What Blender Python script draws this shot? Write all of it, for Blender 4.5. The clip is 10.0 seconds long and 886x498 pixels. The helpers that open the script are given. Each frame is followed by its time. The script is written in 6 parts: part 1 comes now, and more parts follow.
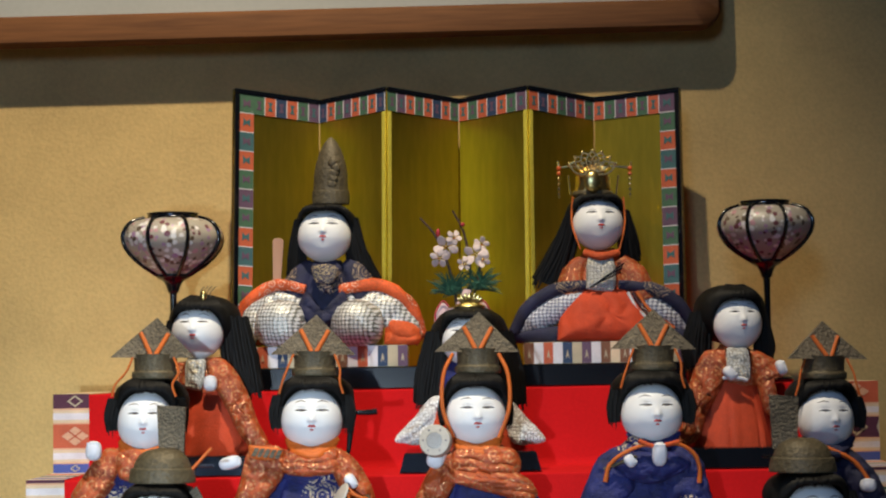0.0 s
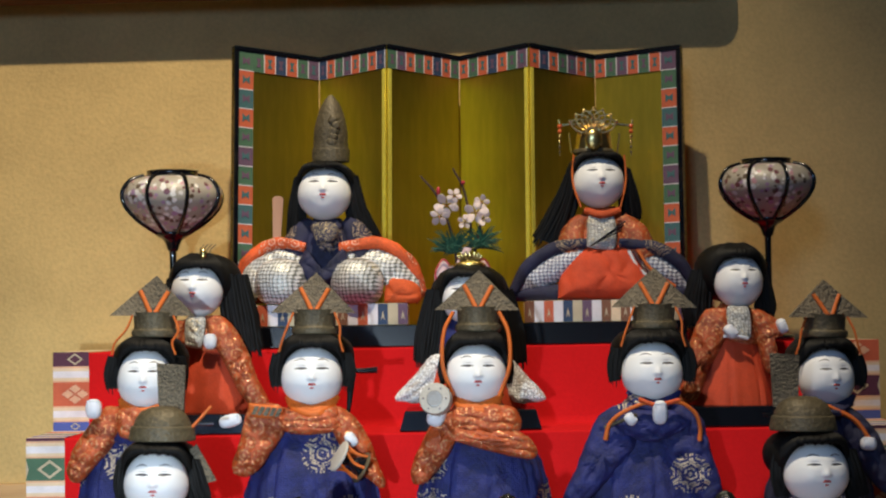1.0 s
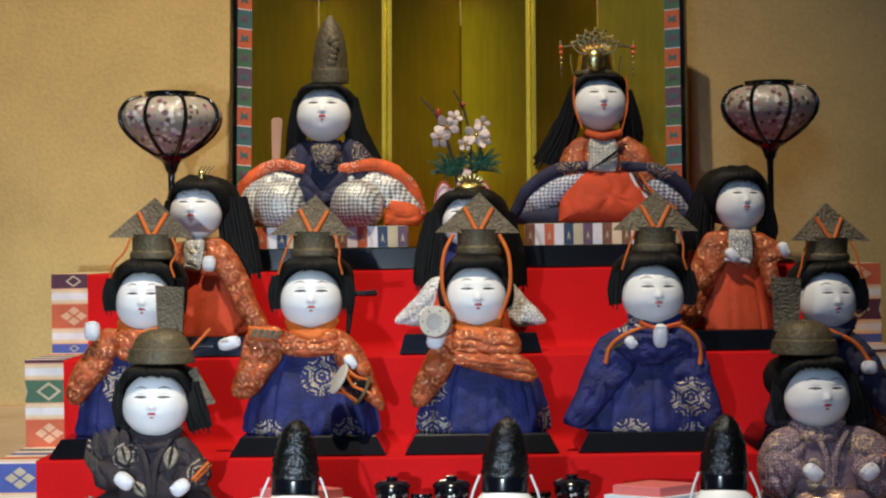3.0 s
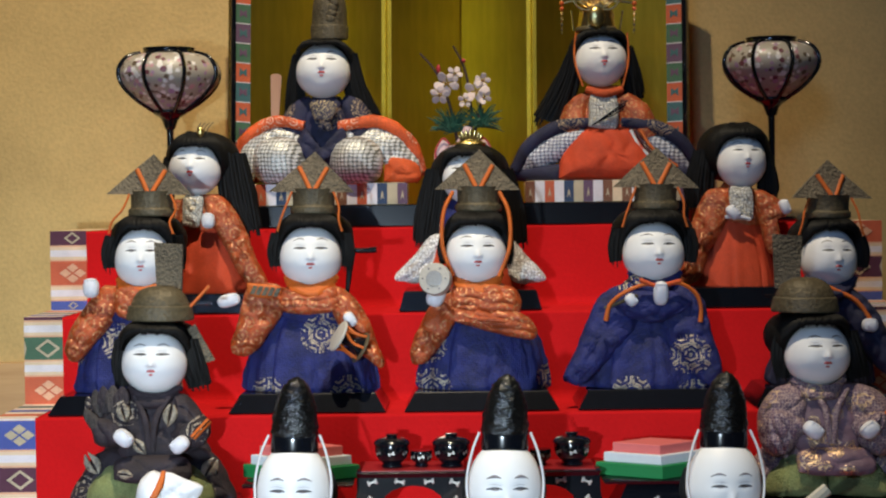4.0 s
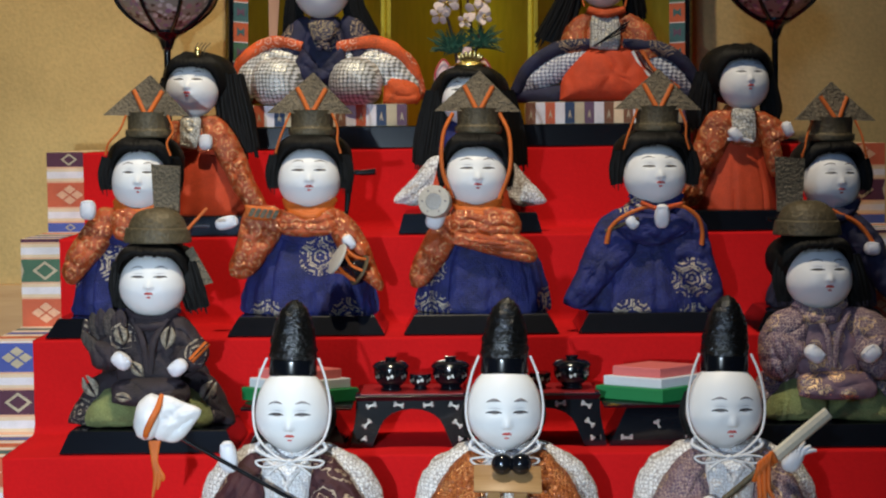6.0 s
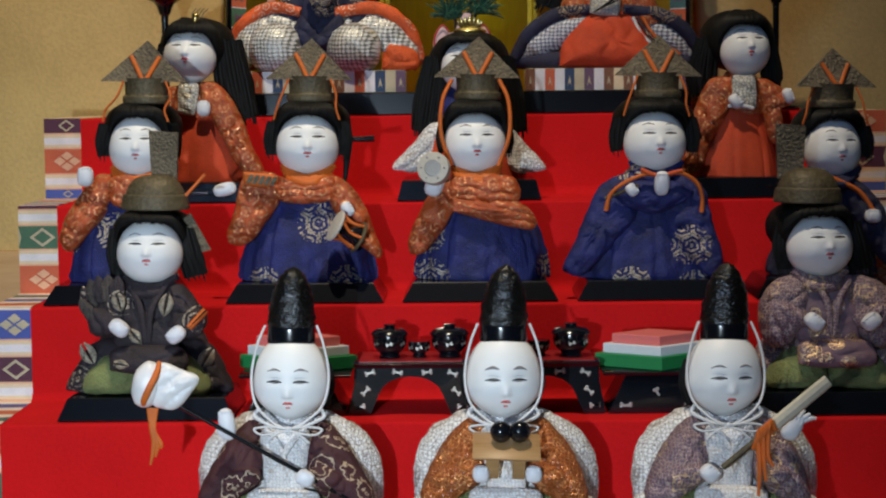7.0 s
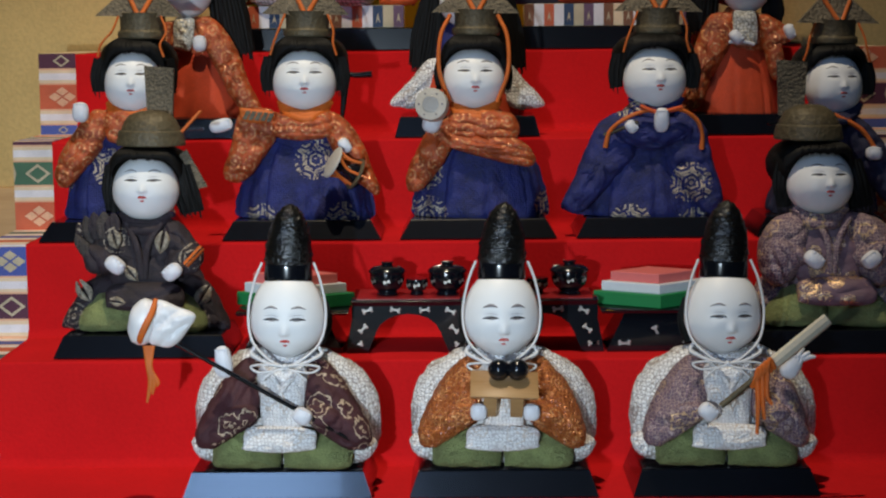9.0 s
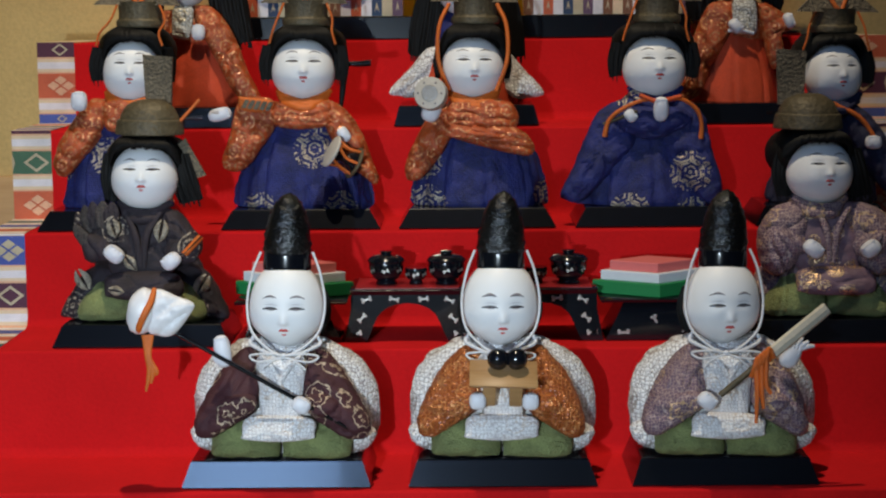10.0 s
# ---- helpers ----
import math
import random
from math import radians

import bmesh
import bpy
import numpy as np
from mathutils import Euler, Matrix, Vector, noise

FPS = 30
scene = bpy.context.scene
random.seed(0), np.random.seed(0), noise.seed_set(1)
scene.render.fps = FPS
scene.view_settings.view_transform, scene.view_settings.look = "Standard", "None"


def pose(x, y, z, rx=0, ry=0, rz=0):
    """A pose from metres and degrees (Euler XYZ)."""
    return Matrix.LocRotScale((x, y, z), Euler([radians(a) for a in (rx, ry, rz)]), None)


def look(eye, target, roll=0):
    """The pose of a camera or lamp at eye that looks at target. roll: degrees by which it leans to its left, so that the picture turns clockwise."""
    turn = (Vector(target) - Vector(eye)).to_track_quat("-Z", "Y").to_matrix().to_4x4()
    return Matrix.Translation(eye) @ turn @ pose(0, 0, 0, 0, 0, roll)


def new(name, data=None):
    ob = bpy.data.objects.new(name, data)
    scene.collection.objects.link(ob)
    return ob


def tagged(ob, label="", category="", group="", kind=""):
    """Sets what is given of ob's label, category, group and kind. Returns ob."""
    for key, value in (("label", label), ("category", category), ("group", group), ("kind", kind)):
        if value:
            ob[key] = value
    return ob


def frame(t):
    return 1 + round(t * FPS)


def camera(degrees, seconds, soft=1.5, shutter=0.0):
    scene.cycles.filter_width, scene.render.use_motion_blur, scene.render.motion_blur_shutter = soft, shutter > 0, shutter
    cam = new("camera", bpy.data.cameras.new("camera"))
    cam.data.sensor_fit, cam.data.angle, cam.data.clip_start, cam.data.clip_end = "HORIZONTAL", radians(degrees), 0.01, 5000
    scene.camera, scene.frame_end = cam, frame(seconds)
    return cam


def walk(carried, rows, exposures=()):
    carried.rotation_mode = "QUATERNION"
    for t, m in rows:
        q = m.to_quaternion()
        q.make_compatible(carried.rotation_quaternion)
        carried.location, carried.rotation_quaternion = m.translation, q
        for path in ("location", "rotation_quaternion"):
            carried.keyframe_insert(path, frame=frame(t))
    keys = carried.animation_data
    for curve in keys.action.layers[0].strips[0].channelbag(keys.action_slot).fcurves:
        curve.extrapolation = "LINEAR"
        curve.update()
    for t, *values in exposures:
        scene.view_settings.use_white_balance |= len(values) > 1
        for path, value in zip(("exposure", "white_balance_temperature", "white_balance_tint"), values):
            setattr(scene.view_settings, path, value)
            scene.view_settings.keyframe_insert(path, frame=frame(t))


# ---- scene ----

# camera: a tripod tilt with a slow creep towards the display
cam = camera(27.53, 10.0, soft=2.2)
EYE = 0.5856
ROWS = [
    (0.0, -2.4092, 93.782, 0.959, 0.667), (0.5, -2.4059, 93.068, 0.943, 0.677), (1.0, -2.4026, 92.464, 0.925, 0.676),
    (1.5, -2.3993, 91.845, 0.889, 0.675), (2.0, -2.396, 91.361, 0.876, 0.677), (2.5, -2.3926, 90.739, 0.835, 0.68),
    (4.0, -2.3819, 88.656, 0.764, 0.677), (4.5, -2.378, 88.131, 0.75, 0.679), (5.0, -2.3741, 87.539, 0.723, 0.683),
    (5.5, -2.37, 86.8, 0.699, 0.681), (7.0, -2.3579, 85.122, 0.614, 0.646), (7.5, -2.3541, 84.507, 0.586, 0.635),
    (8.0, -2.3507, 83.953, 0.554, 0.629), (8.5, -2.3478, 83.45, 0.545, 0.617), (9.0, -2.3456, 83.096, 0.527, 0.592),
    (9.5, -2.3443, 82.908, 0.52, 0.572), (10.0, -2.3441, 82.746, 0.52, 0.563),
]
walk(cam, [(t, pose(0, y, EYE, rx, ry, rz)) for t, y, rx, ry, rz in ROWS], [(0, 0.06), (2.5, 0.0), (4.0, -0.08), (5.5, -0.16), (7.0, -0.52), (10, -0.58)])

# ---- light: a warm ceiling spot, a lamp beside the camera, and a window behind it
world = bpy.data.worlds.new("room_air")
scene.world = world
world.use_nodes = True
world.node_tree.nodes["Background"].inputs[0].default_value = (0.5, 0.6, 0.8, 1)
world.node_tree.nodes["Background"].inputs[1].default_value = 0.02


def area(name, at, target, size, watts, colour, size_y=0):
    lamp = bpy.data.lights.new(name, "AREA")
    lamp.energy, lamp.color, lamp.size = watts, colour, size
    if size_y:
        lamp.shape, lamp.size_y = "RECTANGLE", size_y
    ob = new(name, lamp)
    ob.matrix_basis = look(at, target)
    return ob


spot = bpy.data.lights.new("ceiling_spot_light", "SPOT")
spot.energy, spot.color, spot.spot_size, spot.spot_blend, spot.shadow_soft_size = 190, (1.0, 0.86, 0.63), radians(93), 1.0, 0.025
new("ceiling_spot_light", spot).matrix_basis = look((-0.14, -0.85, 2.45), (-0.55, -0.4, 0.36))
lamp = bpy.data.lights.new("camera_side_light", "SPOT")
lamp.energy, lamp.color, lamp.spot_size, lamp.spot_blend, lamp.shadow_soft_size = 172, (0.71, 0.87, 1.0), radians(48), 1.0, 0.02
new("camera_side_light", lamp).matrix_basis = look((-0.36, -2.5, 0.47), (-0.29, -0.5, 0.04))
area("window_light", (-0.74, -4.52, 1.88), (-0.5, 0, 1.0), 0.64, 31, (0.32, 0.55, 1.0), 0.84)

# ---- materials


def material(name):
    m = bpy.data.materials.new(name)
    m.use_nodes = True
    return m, m.node_tree.nodes, m.node_tree.links, m.node_tree.nodes["Principled BSDF"]


def ramp(nodes, links, source, stops):
    r = nodes.new("ShaderNodeValToRGB")
    e = r.color_ramp.elements
    while len(e) < len(stops):
        e.new(0.5)
    for el, (p, c) in zip(e, stops):
        el.position, el.color = p, (*c, 1)
    links.new(source, r.inputs[0])
    return r.outputs[0]


def mixc(nodes, links, fac, a, b):
    m = nodes.new("ShaderNodeMix")
    m.data_type = "RGBA"
    for sock, v in ((m.inputs[0], fac), (m.inputs[6], a), (m.inputs[7], b)):
        if hasattr(v, "is_linked"):
            links.new(v, sock)
        else:
            sock.default_value = v if isinstance(v, float) else (*v, 1)
    return m.outputs[2]


def arith(nodes, links, op, a, b=0.0, c=0.0):
    m = nodes.new("ShaderNodeMath")
    m.operation = op
    for sock, v in ((m.inputs[0], a), (m.inputs[1], b), (m.inputs[2], c)):
        if hasattr(v, "is_linked"):
            links.new(v, sock)
        else:
            sock.default_value = v
    return m.outputs[0]


def coords(nodes, links, scale=(1, 1, 1), turn=(0, 0, 0)):
    t = nodes.new("ShaderNodeTexCoord")
    mp = nodes.new("ShaderNodeMapping")
    mp.inputs["Scale"].default_value = scale
    mp.inputs["Rotation"].default_value = turn
    links.new(t.outputs["Object"], mp.inputs[0])
    return mp.outputs[0]


def tex(nodes, links, kind, vec, scale, detail=3.0, **more):
    n = nodes.new(kind)
    links.new(vec, n.inputs["Vector"])
    n.inputs["Scale"].default_value = scale
    if "Detail" in n.inputs and kind == "ShaderNodeTexNoise":
        n.inputs["Detail"].default_value = detail
    for k, v in more.items():
        n.inputs[k].default_value = v
    return n


def bumped(nodes, links, bsdf, height, strength, distance=0.001):
    b = nodes.new("ShaderNodeBump")
    b.inputs["Strength"].default_value, b.inputs["Distance"].default_value = strength, distance
    links.new(height, b.inputs["Height"])
    links.new(b.outputs[0], bsdf.inputs["Normal"])


def plain(name, c, rough=0.6, metal=0.0, vary=0.25, scale=40.0, bump=0.15, coat=0.0, stretch=(1, 1, 1), dist=0.001):
    """A surface of one colour with a coarse and a fine variation and a fine relief."""
    m, n, l, b = material(name)
    v = coords(n, l, stretch)
    coarse = tex(n, l, "ShaderNodeTexNoise", v, scale * 0.2, 4).outputs["Fac"]
    fine = tex(n, l, "ShaderNodeTexNoise", v, scale * 4, 3).outputs["Fac"]
    both = arith(n, l, "ADD", arith(n, l, "MULTIPLY", coarse, 0.6), arith(n, l, "MULTIPLY", fine, 0.4))
    lo, hi = [x * (1 - vary) for x in c], [min(1, x * (1 + vary)) for x in c]
    l.new(ramp(n, l, both, [(0.3, lo), (0.7, hi)]), b.inputs["Base Color"])
    b.inputs["Roughness"].default_value, b.inputs["Metallic"].default_value = rough, metal
    b.inputs["Coat Weight"].default_value = coat
    bumped(n, l, b, fine, bump, dist)
    return m


def brocade(name, ground, thread, cell=30.0, size=0.55, rings=90.0, shine=0.35, weave=900.0, puff=0.5, cover=0.55):
    """Woven silk: a ground with scattered round medallions of metallic thread."""
    m, n, l, b = material(name)
    v = coords(n, l)
    vor = tex(n, l, "ShaderNodeTexVoronoi", v, cell, Randomness=0.75)
    inside = arith(n, l, "LESS_THAN", vor.outputs["Distance"], size)
    lines = tex(n, l, "ShaderNodeTexVoronoi", v, cell * 8.5, Randomness=0.25)
    lines.feature = "DISTANCE_TO_EDGE"
    thin = arith(n, l, "LESS_THAN", lines.outputs["Distance"], cover * 0.16)
    wave = arith(n, l, "SINE", arith(n, l, "MULTIPLY", vor.outputs["Distance"], rings))
    band = arith(n, l, "GREATER_THAN", wave, 0.35)
    motif = arith(n, l, "MULTIPLY", inside, arith(n, l, "MAXIMUM", thin, band))
    pick = arith(n, l, "GREATER_THAN", tex(n, l, "ShaderNodeTexNoise", v, cell * 0.6, 1).outputs["Fac"], 0.4)
    wear = arith(n, l, "GREATER_THAN", tex(n, l, "ShaderNodeTexNoise", v, weave * 0.8, 1).outputs["Fac"], 0.46)
    motif = arith(n, l, "MULTIPLY", arith(n, l, "MULTIPLY", motif, pick), wear)
    soft = tex(n, l, "ShaderNodeTexNoise", v, 38, 5).outputs["Fac"]
    g = ramp(n, l, soft, [(0.3, [x * 0.7 for x in ground]), (0.7, [min(1, x * 1.25) for x in ground])])
    l.new(mixc(n, l, motif, g, thread), b.inputs["Base Color"])
    l.new(arith(n, l, "MULTIPLY", motif, 0.75), b.inputs["Metallic"])
    l.new(arith(n, l, "MULTIPLY_ADD", motif, -0.25, 1 - shine), b.inputs["Roughness"])
    w = tex(n, l, "ShaderNodeTexVoronoi", v, weave, Randomness=0.3).outputs["Distance"]
    h = arith(n, l, "ADD", w, arith(n, l, "MULTIPLY", soft, 2.0))
    bumped(n, l, b, h, puff, 0.0008)
    return m


def crackle(name, ground, line, cell=0.004, width=0.09, gold=(0.5, 0.36, 0.2), cell2=26.0, size=0.34, shine=0.3, metal=0.0, bump=1.0, cover=1.0):
    """Figured silk: a net of raised cells with thin lines between them, and wavering cloud rings of gilt thread."""
    m, n, l, b = material(name)
    v = coords(n, l)
    net = tex(n, l, "ShaderNodeTexVoronoi", v, 1 / cell, Randomness=0.55)
    net.feature = "DISTANCE_TO_EDGE"
    seam = arith(n, l, "LESS_THAN", net.outputs["Distance"], width)
    wob = tex(n, l, "ShaderNodeTexNoise", v, cell2 * 4.5, 1).outputs["Fac"]
    big = tex(n, l, "ShaderNodeTexVoronoi", v, cell2, Randomness=0.6).outputs["Distance"]
    d = arith(n, l, "ADD", big, arith(n, l, "MULTIPLY_ADD", wob, 0.4, -0.2))
    ring = arith(n, l, "LESS_THAN", arith(n, l, "ABSOLUTE", arith(n, l, "SUBTRACT", d, size)), 0.024)
    core = arith(n, l, "LESS_THAN", arith(n, l, "ABSOLUTE", arith(n, l, "SUBTRACT", d, size * 0.5)), 0.02)
    figure = arith(n, l, "MULTIPLY", arith(n, l, "MAXIMUM", ring, core), cover)
    soft = tex(n, l, "ShaderNodeTexNoise", v, 45, 4).outputs["Fac"]
    g = ramp(n, l, soft, [(0.3, [x * 0.82 for x in ground]), (0.7, [min(0.95, x * 1.12) for x in ground])])
    l.new(mixc(n, l, figure, mixc(n, l, seam, g, line), gold), b.inputs["Base Color"])
    l.new(arith(n, l, "MAXIMUM", arith(n, l, "MULTIPLY", figure, 0.5), arith(n, l, "MULTIPLY", seam, metal)), b.inputs["Metallic"])
    b.inputs["Roughness"].default_value = 1 - shine
    h = arith(n, l, "ADD", arith(n, l, "MINIMUM", arith(n, l, "MULTIPLY", net.outputs["Distance"], 3.0), 0.8), soft)
    bumped(n, l, b, h, bump, 0.0008)
    return m


def lattice(name, ground, thread, pitch=0.006, shine=0.5, fill=0.5, bump=0.6, metal=0.5):
    """A checked or netted weave of two threads, slightly uneven."""
    m, n, l, b = material(name)
    v = coords(n, l, turn=(0, 0, 0.5))
    warp = tex(n, l, "ShaderNodeTexNoise", v, 60, 2)
    off = n.new("ShaderNodeVectorMath")
    off.operation = "MULTIPLY_ADD"
    l.new(warp.outputs["Color"], off.inputs[0])
    off.inputs[1].default_value = (0.006, 0.006, 0.006)
    l.new(v, off.inputs[2])
    sep = n.new("ShaderNodeSeparateXYZ")
    l.new(off.outputs[0], sep.inputs[0])
    k = math.pi / pitch
    a = arith(n, l, "SINE", arith(n, l, "MULTIPLY", arith(n, l, "ADD", sep.outputs[0], sep.outputs[2]), k))
    c = arith(n, l, "SINE", arith(n, l, "MULTIPLY", arith(n, l, "SUBTRACT", sep.outputs[0], sep.outputs[2]), k))
    prod = arith(n, l, "MULTIPLY", a, c)
    fac = arith(n, l, "GREATER_THAN", prod, 0.5 - fill)
    soft = tex(n, l, "ShaderNodeTexNoise", v, 40, 4).outputs["Fac"]
    g = ramp(n, l, soft, [(0.3, [x * 0.75 for x in ground]), (0.7, [min(1, x * 1.2) for x in ground])])
    l.new(mixc(n, l, fac, g, thread), b.inputs["Base Color"])
    l.new(arith(n, l, "MULTIPLY", fac, metal), b.inputs["Metallic"])
    b.inputs["Roughness"].default_value = 1 - shine
    bumped(n, l, b, arith(n, l, "ADD", prod, arith(n, l, "MULTIPLY", soft, 2.0)), bump, 0.0007)
    return m


def kikko(name, ground, thread, period=0.016, cell=14.0, size=0.36, shine=0.35, metal=0.6, weave=900.0, puff=0.6, rings=5.0, worn=0.42, some=0.25):
    """Woven silk with round medallions, each filled with nested hexagons of metallic thread."""
    m, n, l, b = material(name)
    v = coords(n, l)
    sep = n.new("ShaderNodeSeparateXYZ")
    l.new(v, sep.inputs[0])
    flat = n.new("ShaderNodeCombineXYZ")
    l.new(sep.outputs[0], flat.inputs[0])
    l.new(sep.outputs[2], flat.inputs[1])
    info = n.new("ShaderNodeObjectInfo")
    shift = n.new("ShaderNodeCombineXYZ")
    l.new(arith(n, l, "MULTIPLY", info.outputs["Random"], 3.0), shift.inputs[0])
    l.new(arith(n, l, "MULTIPLY", info.outputs["Random"], 7.0), shift.inputs[1])

    def vm(op, a, c=None):
        q = n.new("ShaderNodeVectorMath")
        q.operation = op
        for sock, w in zip(q.inputs, (a, c)):
            if w is None:
                continue
            if hasattr(w, "is_linked"):
                l.new(w, sock)
            else:
                sock.default_value = w
        return q

    drift = tex(n, l, "ShaderNodeTexNoise", v, 30, 2)
    moved = vm("ADD", flat.outputs[0], shift.outputs[0]).outputs[0]
    warped = vm("ADD", moved, vm("MULTIPLY", vm("SUBTRACT", drift.outputs["Color"], (0.5, 0.5, 0.5)).outputs[0], (0.007, 0.007, 0)).outputs[0]).outputs[0]
    vor = n.new("ShaderNodeTexVoronoi")
    vor.voronoi_dimensions = "2D"
    l.new(warped, vor.inputs["Vector"])
    vor.inputs["Scale"].default_value, vor.inputs["Randomness"].default_value = cell, 0.6
    local = vm("DIVIDE", vm("SUBTRACT", warped, vor.outputs["Position"]).outputs[0], (period, period, 1)).outputs[0]
    r, half = (1.0, 1.7320508, 1.0), (0.5, 0.8660254, 0.0)

    def cellwise(p):
        return vm("MULTIPLY", vm("SUBTRACT", vm("FRACTION", vm("DIVIDE", p, r).outputs[0]).outputs[0], (0.5, 0.5, 0)).outputs[0], (1.0, 1.7320508, 0.0)).outputs[0]

    pa, pb = cellwise(vm("ADD", local, half).outputs[0]), cellwise(local)
    nearer = arith(n, l, "LESS_THAN", vm("LENGTH", pb).outputs["Value"], vm("LENGTH", pa).outputs["Value"])
    pick = n.new("ShaderNodeMix")
    pick.data_type = "VECTOR"
    l.new(nearer, pick.inputs[0])
    l.new(pa, pick.inputs[4])
    l.new(pb, pick.inputs[5])
    g = vm("ABSOLUTE", pick.outputs[1]).outputs[0]
    gs = n.new("ShaderNodeSeparateXYZ")
    l.new(g, gs.inputs[0])
    hexd = arith(n, l, "MAXIMUM", gs.outputs[0], vm("DOT_PRODUCT", g, half).outputs["Value"])
    line = arith(n, l, "LESS_THAN", arith(n, l, "FRACT", arith(n, l, "MULTIPLY", hexd, rings)), 0.44)
    inside = arith(n, l, "LESS_THAN", vor.outputs["Distance"], size)
    chosen = n.new("ShaderNodeSeparateColor")
    l.new(vor.outputs["Color"], chosen.inputs[0])
    wear = arith(n, l, "GREATER_THAN", tex(n, l, "ShaderNodeTexNoise", v, weave * 0.7, 1).outputs["Fac"], worn)
    motif = arith(n, l, "MULTIPLY", arith(n, l, "MULTIPLY", line, inside), arith(n, l, "MULTIPLY", wear, arith(n, l, "GREATER_THAN", chosen.outputs[0], some)))
    soft = tex(n, l, "ShaderNodeTexNoise", v, 45, 5).outputs["Fac"]
    fine = tex(n, l, "ShaderNodeTexVoronoi", v, weave, Randomness=0.5).outputs["Distance"]
    both = arith(n, l, "MULTIPLY_ADD", fine, 0.35, arith(n, l, "MULTIPLY", soft, 0.75))
    base = ramp(n, l, both, [(0.3, [x * 0.4 for x in ground]), (0.7, [min(1, x * 1.6) for x in ground])])
    l.new(mixc(n, l, motif, base, thread), b.inputs["Base Color"])
    l.new(arith(n, l, "MULTIPLY", motif, metal), b.inputs["Metallic"])
    l.new(arith(n, l, "MULTIPLY_ADD", motif, -0.2, 1 - shine), b.inputs["Roughness"])
    h = arith(n, l, "ADD", arith(n, l, "ADD", fine, arith(n, l, "MULTIPLY", motif, 0.5)), arith(n, l, "MULTIPLY", soft, 2.0))
    bumped(n, l, b, h, puff, 0.0009)
    return m


def grained(name, c1, c2, stretch, scale=30.0, rough=0.45, bump=0.2, coat=0.0):
    """Wood, or combed hair: streaks along one axis."""
    m, n, l, b = material(name)
    v = coords(n, l, stretch)
    s = tex(n, l, "ShaderNodeTexNoise", v, scale, 6, Distortion=0.6).outputs["Fac"]
    f = tex(n, l, "ShaderNodeTexNoise", v, scale * 5, 3).outputs["Fac"]
    both = arith(n, l, "ADD", arith(n, l, "MULTIPLY", s, 0.65), arith(n, l, "MULTIPLY", f, 0.35))
    l.new(ramp(n, l, both, [(0.32, c1), (0.68, c2)]), b.inputs["Base Color"])
    b.inputs["Roughness"].default_value, b.inputs["Coat Weight"].default_value = rough, coat
    bumped(n, l, b, both, bump, 0.001)
    return m


def speckled(name, ground, spots, scale=110.0, rough=0.35, through_light=0.0, amount=0.42):
    """A pale ground with scattered petals in a few colours."""
    m, n, l, b = material(name)
    v = coords(n, l)
    vor = tex(n, l, "ShaderNodeTexVoronoi", v, scale)
    sep = n.new("ShaderNodeSeparateColor")
    l.new(vor.outputs["Color"], sep.inputs[0])
    col = ramp(n, l, sep.outputs[0], [(i / len(spots), s) for i, s in enumerate(spots)])
    col.node.color_ramp.interpolation = "CONSTANT"
    drift = tex(n, l, "ShaderNodeTexNoise", v, scale * 0.25, 2).outputs["Fac"]
    dot = arith(n, l, "LESS_THAN", vor.outputs["Distance"], arith(n, l, "MULTIPLY", drift, amount * 1.9))
    dot = arith(n, l, "MULTIPLY", dot, arith(n, l, "GREATER_THAN", sep.outputs[1], 0.3))
    l.new(mixc(n, l, dot, ground, col), b.inputs["Base Color"])
    b.inputs["Roughness"].default_value = rough
    b.inputs["Subsurface Weight"].default_value = through_light
    b.inputs["Subsurface Radius"].default_value = (0.01, 0.008, 0.006)
    return m


FACE = plain("white_gofun", (0.86, 0.86, 0.86), 0.5, vary=0.03, scale=20, bump=0.03)
SKIN = plain("white_hand", (0.74, 0.74, 0.78), 0.45, vary=0.05, scale=30, bump=0.05)
HAIR = grained("black_hair", (0.002, 0.002, 0.002), (0.009, 0.008, 0.007), (1, 1, 0.04), 420, 0.55, 0.5)
HAIR.node_tree.nodes["Principled BSDF"].inputs["Specular IOR Level"].default_value = 0.18
INK = plain("brow_ink", (0.24, 0.21, 0.215), 0.6, scale=80)
EYEINK = plain("eye_ink", (0.05, 0.046, 0.05), 0.4, scale=80)
LID = plain("eyelid_shade", (0.5, 0.46, 0.47), 0.6, scale=80)
NOSESHADE = plain("nostril_shade", (0.62, 0.47, 0.46), 0.6, scale=80)
LIP = plain("lip_red", (0.6, 0.075, 0.06), 0.4, scale=80)
LACQUER = plain("black_lacquer", (0.004, 0.005, 0.008), 0.16, vary=0.3, scale=30, bump=0.03, coat=0.25)
GLOSS = plain("gloss_black", (0.004, 0.004, 0.004), 0.24, vary=0.3, scale=80, bump=0.8, coat=0.1, dist=0.002)
shell = GLOSS.node_tree.nodes["Principled BSDF"]
shell.inputs["Coat Roughness"].default_value = 0.15
GLOSS.node_tree.links.new(shell.inputs["Normal"].links[0].from_socket, shell.inputs["Coat Normal"])
BRONZE = plain("bronze_cloth", (0.105, 0.082, 0.045), 0.55, 0.25, 0.6, 60, 0.7, dist=0.002)
FELT = plain("grey_brown_net", (0.16, 0.13, 0.088), 0.7, 0.1, 0.7, 75, 1.0, dist=0.006)
FELTDARK = plain("dark_brown_gauze", (0.045, 0.035, 0.032), 0.7, 0.0, 0.6, 90, 0.8, dist=0.003)
